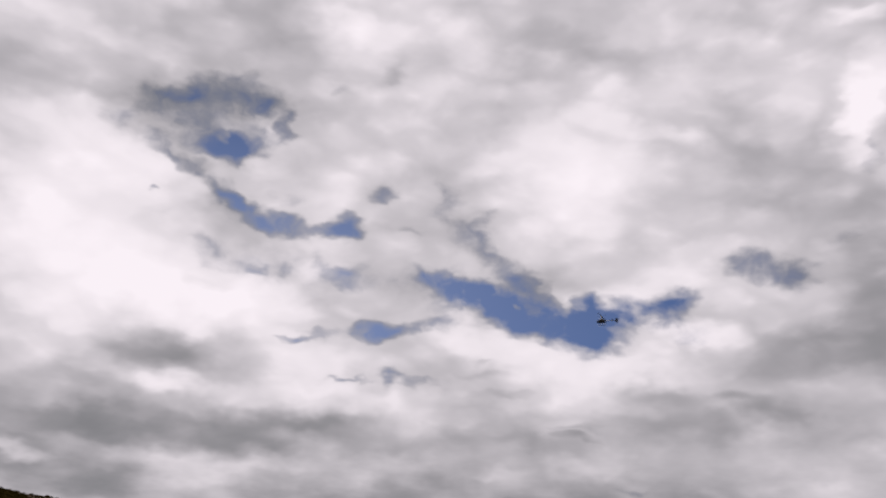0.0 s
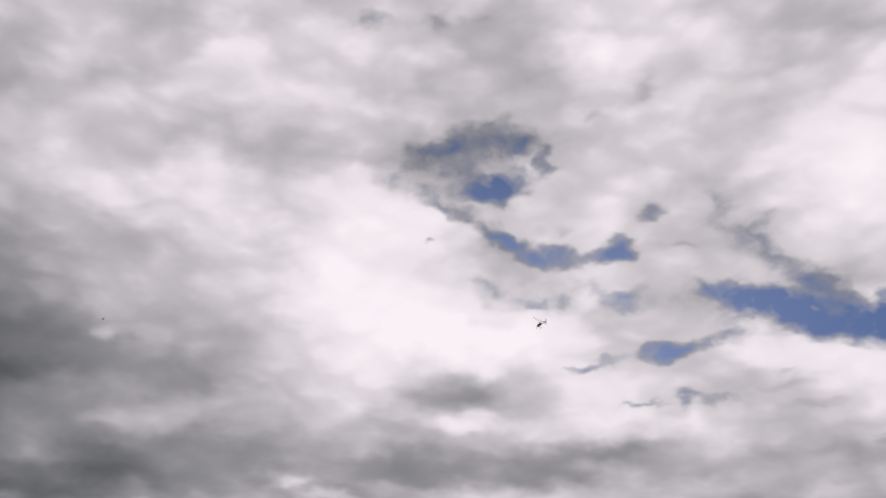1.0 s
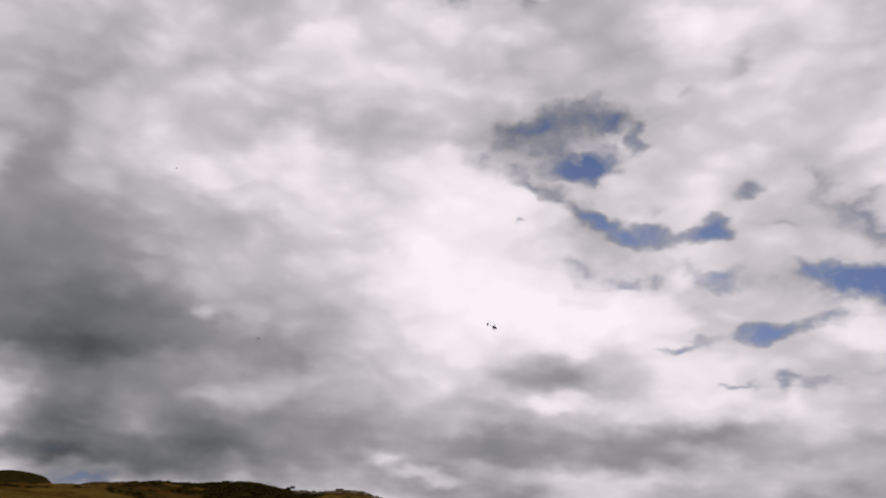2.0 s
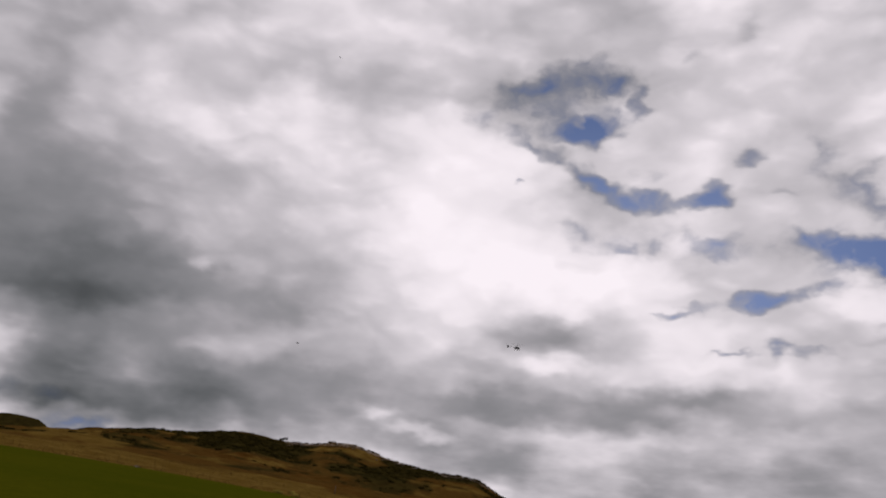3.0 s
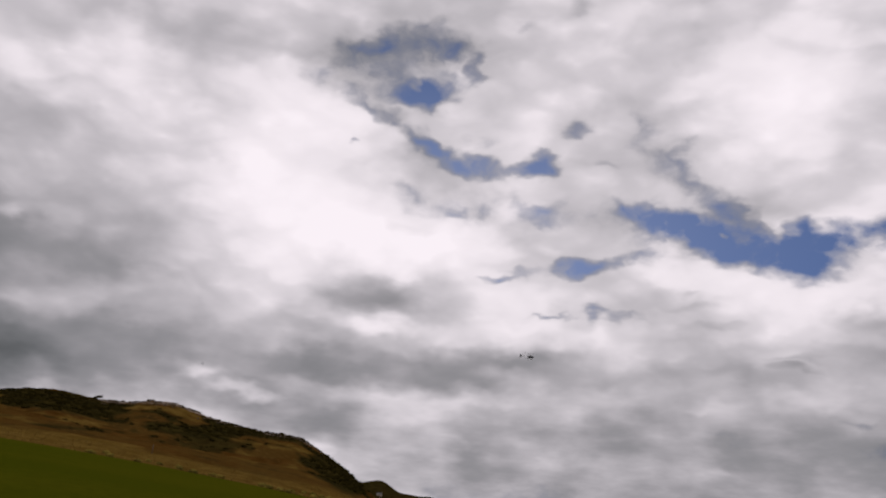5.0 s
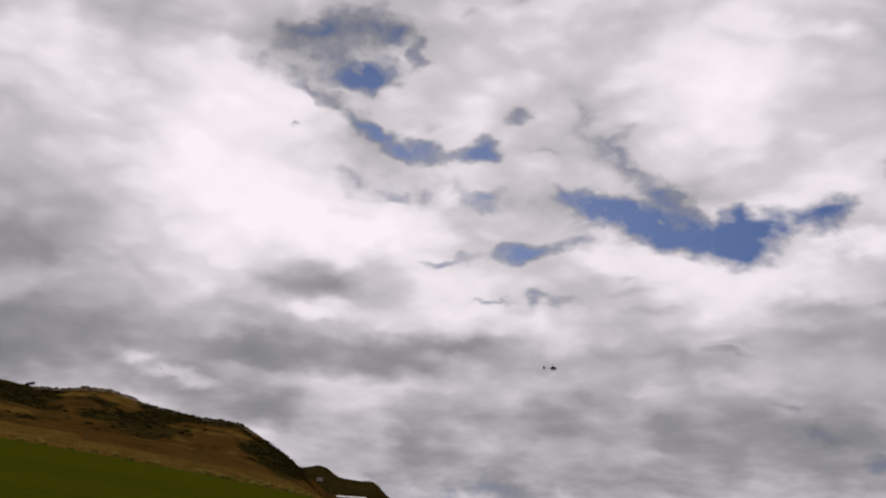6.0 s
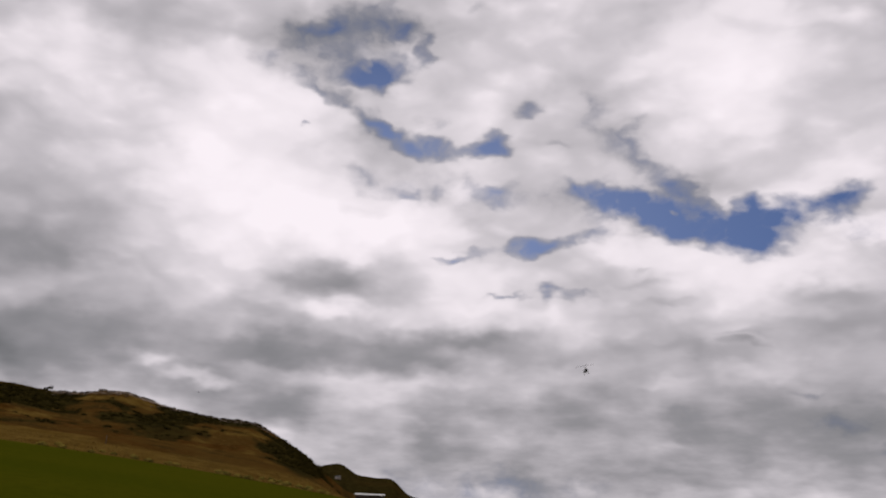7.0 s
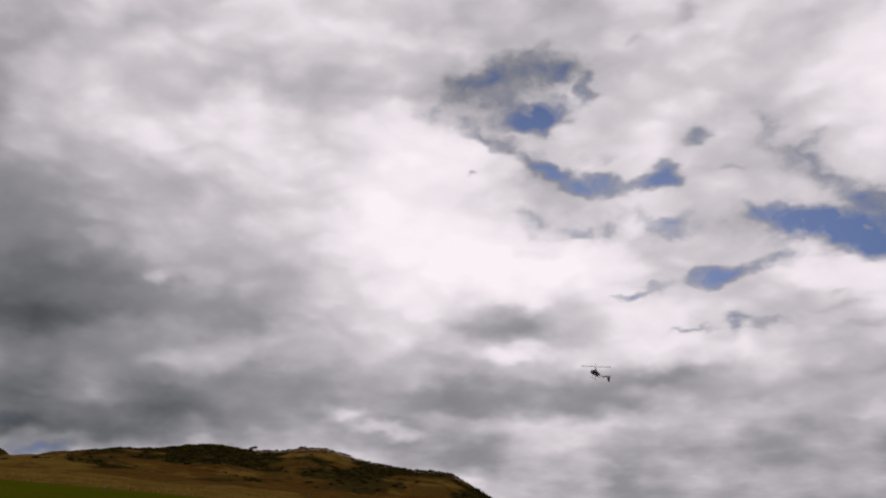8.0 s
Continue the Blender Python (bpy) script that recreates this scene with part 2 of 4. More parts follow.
opening(4.00, 17.55, 0.76, 0.31, -26, -0.99, 0.07)
opening(2.65, 18.39, 1.10, 0.45, -11, -0.44, 0.07)
opening(-5.21, 15.88, 2.20, 0.92, 2, 1.35, 0.12)
opening(-2.37, 16.22, 2.62, 0.50, 9, 0.72, 0.035)
opening(-10.20, 14.82, 1.24, 0.37, 4, 0.94, 0.07)
opening(-8.56, 15.20, 1.77, 0.37, 3, 0.39, 0)
opening(-4.16, 12.95, 0.79, 0.55, 2, 0.50, 0.07)
opening(-2.82, 12.79, 1.92, 0.27, -0, 0.39, 0.035)
opening(-6.96, 12.55, 1.33, 0.18, 3, 0.77, 0.035)
opening(-1.72, 19.32, 1.48, 0.73, 1, 0.55, 0.035)
opening(-16.92, 28.89, 5.53, 1.04, 3, 0.46, 0.035)
opening(-14.54, 28.78, 1.89, 1.14, -4, 0.48, 0.07)
opening(-12.41, 27.83, 0.56, 1.77, -23, 0.66, 0.035)
opening(-16.67, 27.32, 1.89, 1.49, 7, 0.22, 0.035)
opening(-20.00, 28.63, 2.53, 0.60, 8, 0.39, 0.035)
opening(-23.71, 26.42, 1.24, 0.87, -0, 0.50, 0.035)
opening(-21.06, 27.88, 2.95, 1.30, 9, 0.28, 0)
opening(-16.65, 30.08, 2.55, 0.69, 7, 0.44, 0)
opening(-1.16, 24.50, 1.12, 1.33, -10, 0.58, 0.035)
opening(-5.64, 24.06, 0.96, 0.54, 2, 0.42, 0.035)
opening(1.73, 23.10, 1.18, 0.54, 40, 0.45, 0.035)
opening(0.63, 22.12, 2.59, 0.80, -32, 0.35, 0)
opening(2.65, 20.54, 2.05, 0.98, -26, 0.42, 0.035)
opening(4.61, 19.40, 1.51, 0.71, -17, 0.77, 0.07)
opening(-16.39, 20.06, 1.40, 0.64, -4, 0.38, 0.035)
opening(-13.47, 18.86, 1.06, 0.41, 5, 0.55, 0.035)
opening(-7.85, 19.03, 1.33, 0.74, 3, 0.44, 0)
opening(-9.60, 19.93, 0.89, 0.73, 3, 0.39, 0)
opening(-11.22, 18.95, 0.71, 0.64, 4, 0.33, 0)
opening(-3.48, 22.20, 1.31, 0.36, 1, 0.39, 0)
opening(-9.12, 30.31, 0.94, 0.43, 3, 0.55, 0.035)
opening(-20.24, 22.79, 0.43, 0.27, 8, 0.55, 0.035)
opening(-7.81, 0.90, 11.04, 1.90, 1, 0.50, 0)
opening(12.56, 5.08, 2.99, 0.74, -0, 0.55, 0)
opening(15.56, 3.68, 2.14, 0.56, 2, 0.88, 0.07)
opening(11.11, 6.90, 1.71, 0.34, 7, 0.50, 0.035)
opening(4.34, 5.63, 2.87, 0.61, -3, 0.28, 0)
opening(7.70, 10.23, 2.42, 0.26, -4, 0.39, 0.035)
opening(-45.81, 4.74, 3.03, 0.74, 1, 0.88, 0.035)
opening(-48.84, 6.16, 4.40, 1.06, 0, 0.39, 0)
opening(-25.38, 36.00, 3.00, 0.95, -6, 0.44, 0)
opening(-19.88, 36.32, 3.82, 0.94, 0, 0.39, 0)
opening(18.99, 20.23, 1.99, 1.22, -14, 0.83, 0.035)
opening(21.45, 19.58, 1.54, 1.29, -4, 0.77, 0.035)
opening(24.51, 21.15, 2.65, 0.83, 27, 0.39, 0)
opening(26.52, 26.11, 1.45, 2.07, -9, 0.39, 0)
opening(-5.50, 32.13, 1.04, 2.66, 6, 0.28, 0)
opening(-16.40, 27.76, 6.40, 3.51, -3, 0.36, 0)
opening(-19.35, 26.41, 3.79, 1.78, -17, 0.39, 0)
opening(-15.85, 22.29, 1.74, 1.18, -14, 0.44, 0)
opening(1.55, 21.59, 4.73, 1.59, -36, 0.26, 0)
opening(0.07, 22.64, 2.57, 2.24, -0, 0.13, 0)
opening(5.14, 18.77, 4.58, 1.07, -14, 0.28, 0)
opening(11.84, 16.85, 4.65, 2.15, 8, 0.20, 0)
opening(-0.94, 17.40, 2.17, 1.82, 1, 0.39, 0)
opening(-11.05, 19.14, 7.05, 1.84, -1, 0.31, 0)
opening(-5.79, 19.05, 3.96, 1.38, 2, 0.28, 0)
opening(-15.55, 19.15, 3.94, 1.19, -5, 0.24, 0)
opening(-3.36, 12.77, 4.81, 0.73, 0, 0.22, 0)
opening(-6.36, 15.30, 4.85, 0.65, 5, 0.39, 0)
opening(14.99, 16.35, 2.22, 2.53, -4, 0.33, 0)
opening(-4.88, 24.33, 2.18, 1.08, 1, 0.28, 0)

wisps = wmath("ADD", wmath("MULTIPLY", wnoise(rag_aim, 27.0, 4.0, 0.52), 2.5), -0.25)
clear = wmath("MULTIPLY", clear, wmath("MAXIMUM", wisps, 0.1))
thin = wrange(clear, 0.15, 1.95, 0.0, 1.0, "SMOOTHSTEP")
light = wmath("SUBTRACT", light, wrange(clear, 0.05, 0.95, 0.0, 0.16, "SMOOTHSTEP"))     # thin edges are darker
light = wmath("ADD", wmath("MULTIPLY", wmath("SUBTRACT", light, 0.75), 1.08), 0.775)
light = wmath("MAXIMUM", light, wmath("MULTIPLY_ADD", light, 0.55, 0.261))
light = wmath("MINIMUM", light, wmath("MULTIPLY_ADD", light, 0.5, 0.458))
bright = wmath("MINIMUM", wmath("MAXIMUM", light, 0.2), 0.98)
value = wmath("POWER", bright, 2.25)
tone = wnode("ShaderNodeValToRGB")
tone.color_ramp.elements[0].position, tone.color_ramp.elements[0].color = 0.30, (0.90, 0.96, 1.02, 1)
tone.color_ramp.elements[1].position, tone.color_ramp.elements[1].color = 0.95, (1.0, 0.922, 0.975, 1)
middle = tone.color_ramp.elements.new(0.62)
middle.color = (0.990, 0.942, 1.01, 1)
wlink(bright, tone.inputs[0])
cloud = wnode("ShaderNodeVectorMath", operation="SCALE")
wlink(tone.outputs[0], cloud.inputs[0])
wlink(value, cloud.inputs["Scale"])
blue = wnode("ShaderNodeTexSky")
blue.sky_type, blue.sun_disc = "NISHITA", False
blue.sun_elevation, blue.sun_rotation = radians(SUN_EL), radians(SUN_AZ)
blue.air_density, blue.dust_density, blue.ozone_density = 1.0, 0.3, 2.0
blue_level = wnode("ShaderNodeVectorMath", operation="SCALE")
wlink(wvec("ADD", aim, (0.0, 0.0, 0.4)), blue.inputs["Vector"])
wlink(wvec("MULTIPLY", blue.outputs[0], (0.68, 0.80, 1.10)), blue_level.inputs[0])
blue_level.inputs["Scale"].default_value = 0.055
both = wnode("ShaderNodeMix")
both.data_type = "RGBA"
wlink(thin, both.inputs["Factor"])
wlink(cloud.outputs[0], both.inputs[6])
wlink(blue_level.outputs[0], both.inputs[7])
back = wnode("ShaderNodeBackground")
wlink(both.outputs[2], back.inputs["Color"])
back.inputs["Strength"].default_value = 1.0
wlink(back.outputs[0], wnode("ShaderNodeOutputWorld").inputs["Surface"])

sun = new("sun", bpy.data.lights.new("sun", "SUN"))
sun.data.energy, sun.data.angle, sun.data.color = 0.7, radians(25), (1.0, 0.96, 0.9)
_s = Vector((math.sin(radians(SUN_AZ)) * math.cos(radians(SUN_EL)), math.cos(radians(SUN_AZ)) * math.cos(radians(SUN_EL)), math.sin(radians(SUN_EL))))
sun.matrix_world = look(_s * 50, (0, 0, 0))


# ---- materials ----
def material(name, rough=0.9, metal=0.0):
    m = bpy.data.materials.new(name)
    m.use_nodes = True
    b = m.node_tree.nodes["Principled BSDF"]
    b.inputs["Roughness"].default_value, b.inputs["Metallic"].default_value = rough, metal
    b.inputs["Specular IOR Level"].default_value = 0.25
    return m, m.node_tree, b


def noisy(name, a, b, scale, rough=0.9, bump=0.3, metal=0.0, fine=8.0, distance=0.02):
    """Two colours mixed by noise at two scales, with fine relief."""
    m, t, p = material(name, rough, metal)
    pos = t.nodes.new("ShaderNodeTexCoord").outputs["Object"]
    n1, n2 = t.nodes.new("ShaderNodeTexNoise"), t.nodes.new("ShaderNodeTexNoise")
    for n, s in ((n1, scale), (n2, scale * fine)):
        t.links.new(pos, n.inputs["Vector"])
        n.inputs["Scale"].default_value, n.inputs["Detail"].default_value = s, 5.0
    add = t.nodes.new("ShaderNodeMath")
    add.operation = "MULTIPLY_ADD"
    t.links.new(n2.outputs["Fac"], add.inputs[0])
    add.inputs[1].default_value = 0.5
    t.links.new(n1.outputs["Fac"], add.inputs[2])
    ramp = t.nodes.new("ShaderNodeValToRGB")
    ramp.color_ramp.elements[0].position, ramp.color_ramp.elements[0].color = 0.58, (*a, 1)
    ramp.color_ramp.elements[1].position, ramp.color_ramp.elements[1].color = 0.92, (*b, 1)
    t.links.new(add.outputs[0], ramp.inputs[0])
    t.links.new(ramp.outputs[0], p.inputs["Base Color"])
    if rough > 0.75:
        p.inputs["Specular IOR Level"].default_value = 0.0
    if bump:
        bn = t.nodes.new("ShaderNodeBump")
        bn.inputs["Strength"].default_value, bn.inputs["Distance"].default_value = bump, distance
        t.links.new(n2.outputs["Fac"], bn.inputs["Height"])
        t.links.new(bn.outputs[0], p.inputs["Normal"])
    return m


def ground_material():
    """Pasture, pale rough grass, rust-brown bracken, dark gorse and bare rock, each where its cover map says."""
    m, t, p = material("ground_cover", 0.95)
    p.inputs["Specular IOR Level"].default_value = 0.0
    pos = t.nodes.new("ShaderNodeTexCoord").outputs["Object"]

    def nz(scale, detail=6.0):
        n = t.nodes.new("ShaderNodeTexNoise")
        t.links.new(pos, n.inputs["Vector"])
        n.inputs["Scale"].default_value, n.inputs["Detail"].default_value = scale, detail
        n.inputs["Roughness"].default_value = 0.65
        return n.outputs["Fac"]

    wide, mid, fine = nz(0.035), nz(0.22), nz(2.0)

    def mix(factor, a, b):
        n = t.nodes.new("ShaderNodeMix")
        n.data_type = "RGBA"
        for v, i in ((factor, 0), (a, 6), (b, 7)):
            if isinstance(v, tuple):
                n.inputs[i].default_value = (*v, 1)
            else:
                t.links.new(v, n.inputs[i])
        return n.outputs[2]

    def step(v, lo, hi):
        n = t.nodes.new("ShaderNodeMapRange")
        n.interpolation_type = "SMOOTHSTEP"
        t.links.new(v, n.inputs[0])
        n.inputs[1].default_value, n.inputs[2].default_value = lo, hi
        return n.outputs[0]

    def cover(name, edge, width=0.12):
        a = t.nodes.new("ShaderNodeAttribute")
        a.attribute_name = name
        s = t.nodes.new("ShaderNodeMath")
        s.operation = "MULTIPLY_ADD"
        t.links.new(mid, s.inputs[0])
        s.inputs[1].default_value = 0.7
        t.links.new(a.outputs["Fac"], s.inputs[2])
        return step(s.outputs[0], 0.35 + edge - width, 0.35 + edge + width)

    grass = mix(step(wide, 0.35, 0.65), (0.044, 0.050, 0.0022), (0.056, 0.056, 0.003))
    grass = mix(step(fine, 0.4, 0.75), grass, (0.036, 0.040, 0.002))
    straw = mix(step(mid, 0.35, 0.65), (0.085, 0.049, 0.009), (0.135, 0.084, 0.020))
    straw = mix(step(fine, 0.45, 0.7), straw, (0.070, 0.042, 0.008))
    bracken = mix(step(mid, 0.35, 0.65), (0.044, 0.020, 0.0035), (0.076, 0.036, 0.008))
    bracken = mix(step(wide, 0.4, 0.6), bracken, (0.066, 0.036, 0.008))
    gorse = mix(step(mid, 0.4, 0.6), (0.012, 0.010, 0.003), (0.032, 0.024, 0.006))
    rock = mix(step(mid, 0.4, 0.62), (0.06, 0.045, 0.03), (0.20, 0.155, 0.115))
    bracken = mix(step(nz(0.09, 8.0), 0.50, 0.66), bracken, (0.034, 0.022, 0.006))
    bracken = mix(step(nz(0.6, 4.0), 0.52, 0.72), bracken, (0.10, 0.056, 0.014))
    colour = mix(cover("rough", 0.5, 0.25), bracken, straw)
    colour = mix(cover("gorse", 0.5, 0.26), colour, gorse)
    colour = mix(cover("rock", 0.5, 0.08), colour, rock)
    colour = mix(cover("pasture", 0.5, 0.06), colour, grass)
    t.links.new(colour, p.inputs["Base Color"])
    bn = t.nodes.new("ShaderNodeBump")
    bn.inputs["Strength"].default_value, bn.inputs["Distance"].default_value = 0.5, 0.25
    t.links.new(fine, bn.inputs["Height"])
    t.links.new(bn.outputs[0], p.inputs["Normal"])
    return m


GROUND = ground_material()
GORSE = noisy("gorse_leaf", (0.011, 0.009, 0.002), (0.030, 0.023, 0.005), 0.3, 0.8, 0.6, distance=0.1)
BLOOM = noisy("gorse_with_bloom", (0.05, 0.045, 0.010), (0.20, 0.15, 0.03), 0.9, 0.8, 0.5, distance=0.1)
STRAW = noisy("dry_grass", (0.12, 0.075, 0.017), (0.19, 0.122, 0.032), 0.1, 0.9, 0.0)
ROCK = noisy("lichen_rock", (0.05, 0.038, 0.026), (0.17, 0.135, 0.10), 0.5, 0.9, 0.7, distance=0.15)
BARK = noisy("bark", (0.03, 0.024, 0.018), (0.07, 0.055, 0.04), 3.0, 0.9, 0.6)
LIME = noisy("limewash", (0.28, 0.24, 0.19), (0.44, 0.39, 0.32), 0.8, 0.85, 0.2)
SHEET = noisy("white_roof_sheet", (0.60, 0.60, 0.58), (0.82, 0.81, 0.79), 0.6, 0.5, 0.1)
TIMBER = noisy("dark_timber", (0.035, 0.028, 0.02), (0.07, 0.055, 0.04), 1.5, 0.8, 0.4)
SLATE = noisy("slate", (0.05, 0.05, 0.055), (0.10, 0.10, 0.105), 1.5, 0.6, 0.3)
GLASS = noisy("dark_window", (0.02, 0.022, 0.025), (0.04, 0.042, 0.045), 1.0, 0.1, 0.0)
CANOPY = noisy("dark_canopy_paint", (0.012, 0.013, 0.018), (0.022, 0.022, 0.028), 4.0, 0.28, 0.0)
CARBON = noisy("carbon_fibre", (0.015, 0.015, 0.016), (0.035, 0.035, 0.037), 40.0, 0.4, 0.05)
ALLOY = noisy("alloy", (0.45, 0.45, 0.46), (0.62, 0.62, 0.63), 20.0, 0.35, 0.0, 0.9)
PALE = noisy("pale_plastic", (0.60, 0.60, 0.60), (0.74, 0.74, 0.74), 6.0, 0.45, 0.0)
BLADE = noisy("blade_paint", (0.06, 0.06, 0.063), (0.11, 0.11, 0.115), 9.0, 0.4, 0.0)
PLUMAGE = noisy("dark_plumage", (0.03, 0.028, 0.027), (0.075, 0.07, 0.066), 6.0, 0.8, 0.1)
BEAK = noisy("beak_horn", (0.10, 0.07, 0.03), (0.18, 0.13, 0.05), 12.0, 0.5, 0.0)


# ---- mesh helpers ----
def mesh_of(name, bm, mat, smooth=True):
    bmesh.ops.recalc_face_normals(bm, faces=bm.faces[:])
    me = bpy.data.meshes.new(name)
    bm.to_mesh(me)
    bm.free()
    me.materials.append(mat)
    for f in me.polygons:
        f.use_smooth = smooth
    return me


def part(name, bm, mat, parent=None, label="", smooth=True):
    ob = new(name, mesh_of(name, bm, mat, smooth))
    ob.parent = parent
    return tagged(ob, label)


def box(bm, cx, cy, cz, sx, sy, sz, bevel=0.0, m=None):
    r = bmesh.ops.create_cube(bm, size=1.0, matrix=(m or Matrix()) @ Matrix.Translation((cx, cy, cz)) @ Matrix.Diagonal((sx, sy, sz, 1)))
    if bevel:
        edges = list({e for v in r["verts"] for e in v.link_edges})
        bmesh.ops.bevel(bm, geom=edges, offset=bevel, segments=2, affect="EDGES")


def loft(bm, rings):
    """A closed tube through rings of points."""
    made = [[bm.verts.new(p) for p in ring] for ring in rings]
    for a, b in zip(made, made[1:]):
        for i in range(len(a)):
            bm.faces.new((a[i], a[(i + 1) % len(a)], b[(i + 1) % len(a)], b[i]))
    bm.faces.new(made[0])
    bm.faces.new(made[-1])


def ring(x, z, half_w, half_h, n=14, square=2.0):
    """A ring round the x axis."""
    out = []
    for i in range(n):
        a = 2 * math.pi * i / n
        c, s = math.cos(a), math.sin(a)
        out.append((x, half_w * math.copysign(abs(c) ** (2 / square), c), z + half_h * math.copysign(abs(s) ** (2 / square), s)))
    return out


def rod(bm, a, b, r0, r1=None, n=8):
    a, b = Vector(a), Vector(b)
    r1 = r0 if r1 is None else r1
    q = (b - a).to_track_quat("Z", "Y").to_matrix()
    rings = []
    for p, r in ((a, r0), (b, r1)):
        rings.append([p + q @ Vector((r * math.cos(2 * math.pi * i / n), r * math.sin(2 * math.pi * i / n), 0)) for i in range(n)])
    loft(bm, rings)


# ---- the land ----
def knolls(az):
    """Skyline of the near hill, in degrees above eye level, as a sum of rounded knolls."""
    total = 0.0 * az
    for c, w, h in ((-50.95, 11.94, 4.01), (-41.1, 4.92, 2.66), (-36.05, 3.52, 2.6), (-29.65, 5.21, 5.2), 
                    (-25.05, 2.29, 1.32), (-21.59, 2.82, 3.36), (-18.33, 1.95, 1.17)):
        total = total + h * np.exp(-((az - c) / w) ** 2)
    return total


def headland(az):
    """Skyline of the far headland."""
    total = 0.0 * az
    for c, w, h in ((-18.6, 1.5, 1.50), (-16.5, 1.3, 1.59), (-14.7, 0.9, 0.79), (-13.4, 0.9, 0.97)):
        total = total + h * np.exp(-((az - c) / w) ** 2)
    return total


def west_hill(az):
    return 4.70 * ease(180 - np.abs(az), 40, 95) / (1 + np.exp((az + 46.2) / 0.42)) * (1 - 0.06 * np.exp(-((az + 51) / 1.2) ** 2))


def ease(v, a, b):
    s = np.clip((v - a) / (b - a), 0, 1)
    return s * s * (3 - 2 * s)


def lattice(x, y, seed):
    """Value noise, 0 to 1, for arrays of places."""
    xi, yi = np.floor(x), np.floor(y)
    fx, fy = x - xi, y - yi
    fx, fy = fx * fx * (3 - 2 * fx), fy * fy * (3 - 2 * fy)

    def h(i, j):
        v = np.sin(i * 127.1 + j * 311.7 + seed * 74.7) * 43758.5453
        return v - np.floor(v)

    return (h(xi, yi) * (1 - fx) + h(xi + 1, yi) * fx) * (1 - fy) + (h(xi, yi + 1) * (1 - fx) + h(xi + 1, yi + 1) * fx) * fy


def fbm(x, y, seed, octaves=4):
    total, amp, norm = 0.0, 1.0, 0.0
    for k in range(octaves):
        total = total + amp * lattice(x * 2 ** k, y * 2 ** k, seed + k)
        norm += amp
        amp *= 0.55
    return total / norm


FIELD_R, RIDGE_R = 140.0, 400.0


def land(az, r):
    """Height of the ground, and the slope's angle seen from the eye, at an azimuth in degrees and a distance."""
    x, y = r * np.sin(np.radians(az)), r * np.cos(np.radians(az))
    a = np.clip(az, -52, -14)
    edge = -3.078 - 0.2151 * a - 0.00185 * a * a
    edge = edge - 0.06 * np.clip(az + 14, 0, 60)
    around = ease(180 - np.abs(az), 20, 95)
    edge = -1.0 + (edge + 1.0) * around
    tan = np.tan
    field = r * (tan(np.radians(edge)) + EYE / FIELD_R)
    # the slope behind the field, up to the ridge
    foot = edge + 0.62
    top = np.maximum(knolls(az) - 0.13 * ease(-az, 18, 21), edge - 1.0)
    climb = ease(r, FIELD_R, 178) * 0.62 * ease(-az, 15.5, 19)
    s = np.clip((r - 178) / (RIDGE_R - 178), 0, 1)
    up = s ** 0.72
    seen = edge + climb + np.where(top > foot, (top - foot) * up, (top - foot) * s)
    rough = (fbm(x / 38, y / 38, 3) - 0.5) * 7.5 * ease(r, 180, 235) * (1 - 0.75 * ease(r, 340, 395)) * ease(-az, 18, 23)
    crag = (np.abs(fbm(x / 9, y / 9, 11) - 0.5) * 2.0 - 0.35) * 0.9 * ease(r, 300, 395) * ease(-az, 17, 20)
    crag = crag + (fbm(x / 5, y / 5, 21, 3) - 0.5) * 1.0 * ease(r, 200, 300)
    hill = EYE + r * tan(np.radians(seen)) + rough + crag
    z = np.where(r < FIELD_R, field, hill)
    # beyond the ridge the land falls to a low plain
    crest = EYE + RIDGE_R * tan(np.radians(top)) + crag
    beyond = crest - (r - RIDGE_R) * 0.16 - 0.0002 * (r - RIDGE_R) ** 2
    plain = -14.0 + 3 * fbm(x / 300, y / 300, 5)
    z = np.where(r > RIDGE_R, np.maximum(beyond, plain), z)
    # far headland and the hill to the west
    far = EYE + 820 * tan(np.radians(headland(az))) - 16 + (fbm(x / 40, y / 40, 8) - 0.5) * 5
    k = np.exp(-((r - 820) / 190) ** 2) * (headland(az) > 0.02)
    z = np.where(r > RIDGE_R, np.maximum(z, -14 + (far + 30) * k), z)
    west = EYE + 620 * tan(np.radians(west_hill(az))) + (fbm(x / 24, y / 24, 9) - 0.5) * 3.5
    z = np.where(r > RIDGE_R, np.maximum(z, west * np.exp(-((r - 620) / 160) ** 2)), z)
    z = np.where(r < FIELD_R, z + (fbm(x / 30, y / 30, 2) - 0.5) * 0.5 * ease(r, 8, 40) * (1 - ease(r, 110, 140)), z)
    return z, np.degrees(np.arctan2(z - EYE, np.maximum(r, 0.1)))


def bump2(az, el, c, e, w, h):
    return np.exp(-(((az - c) / w) ** 2 + ((el - e) / h) ** 2))


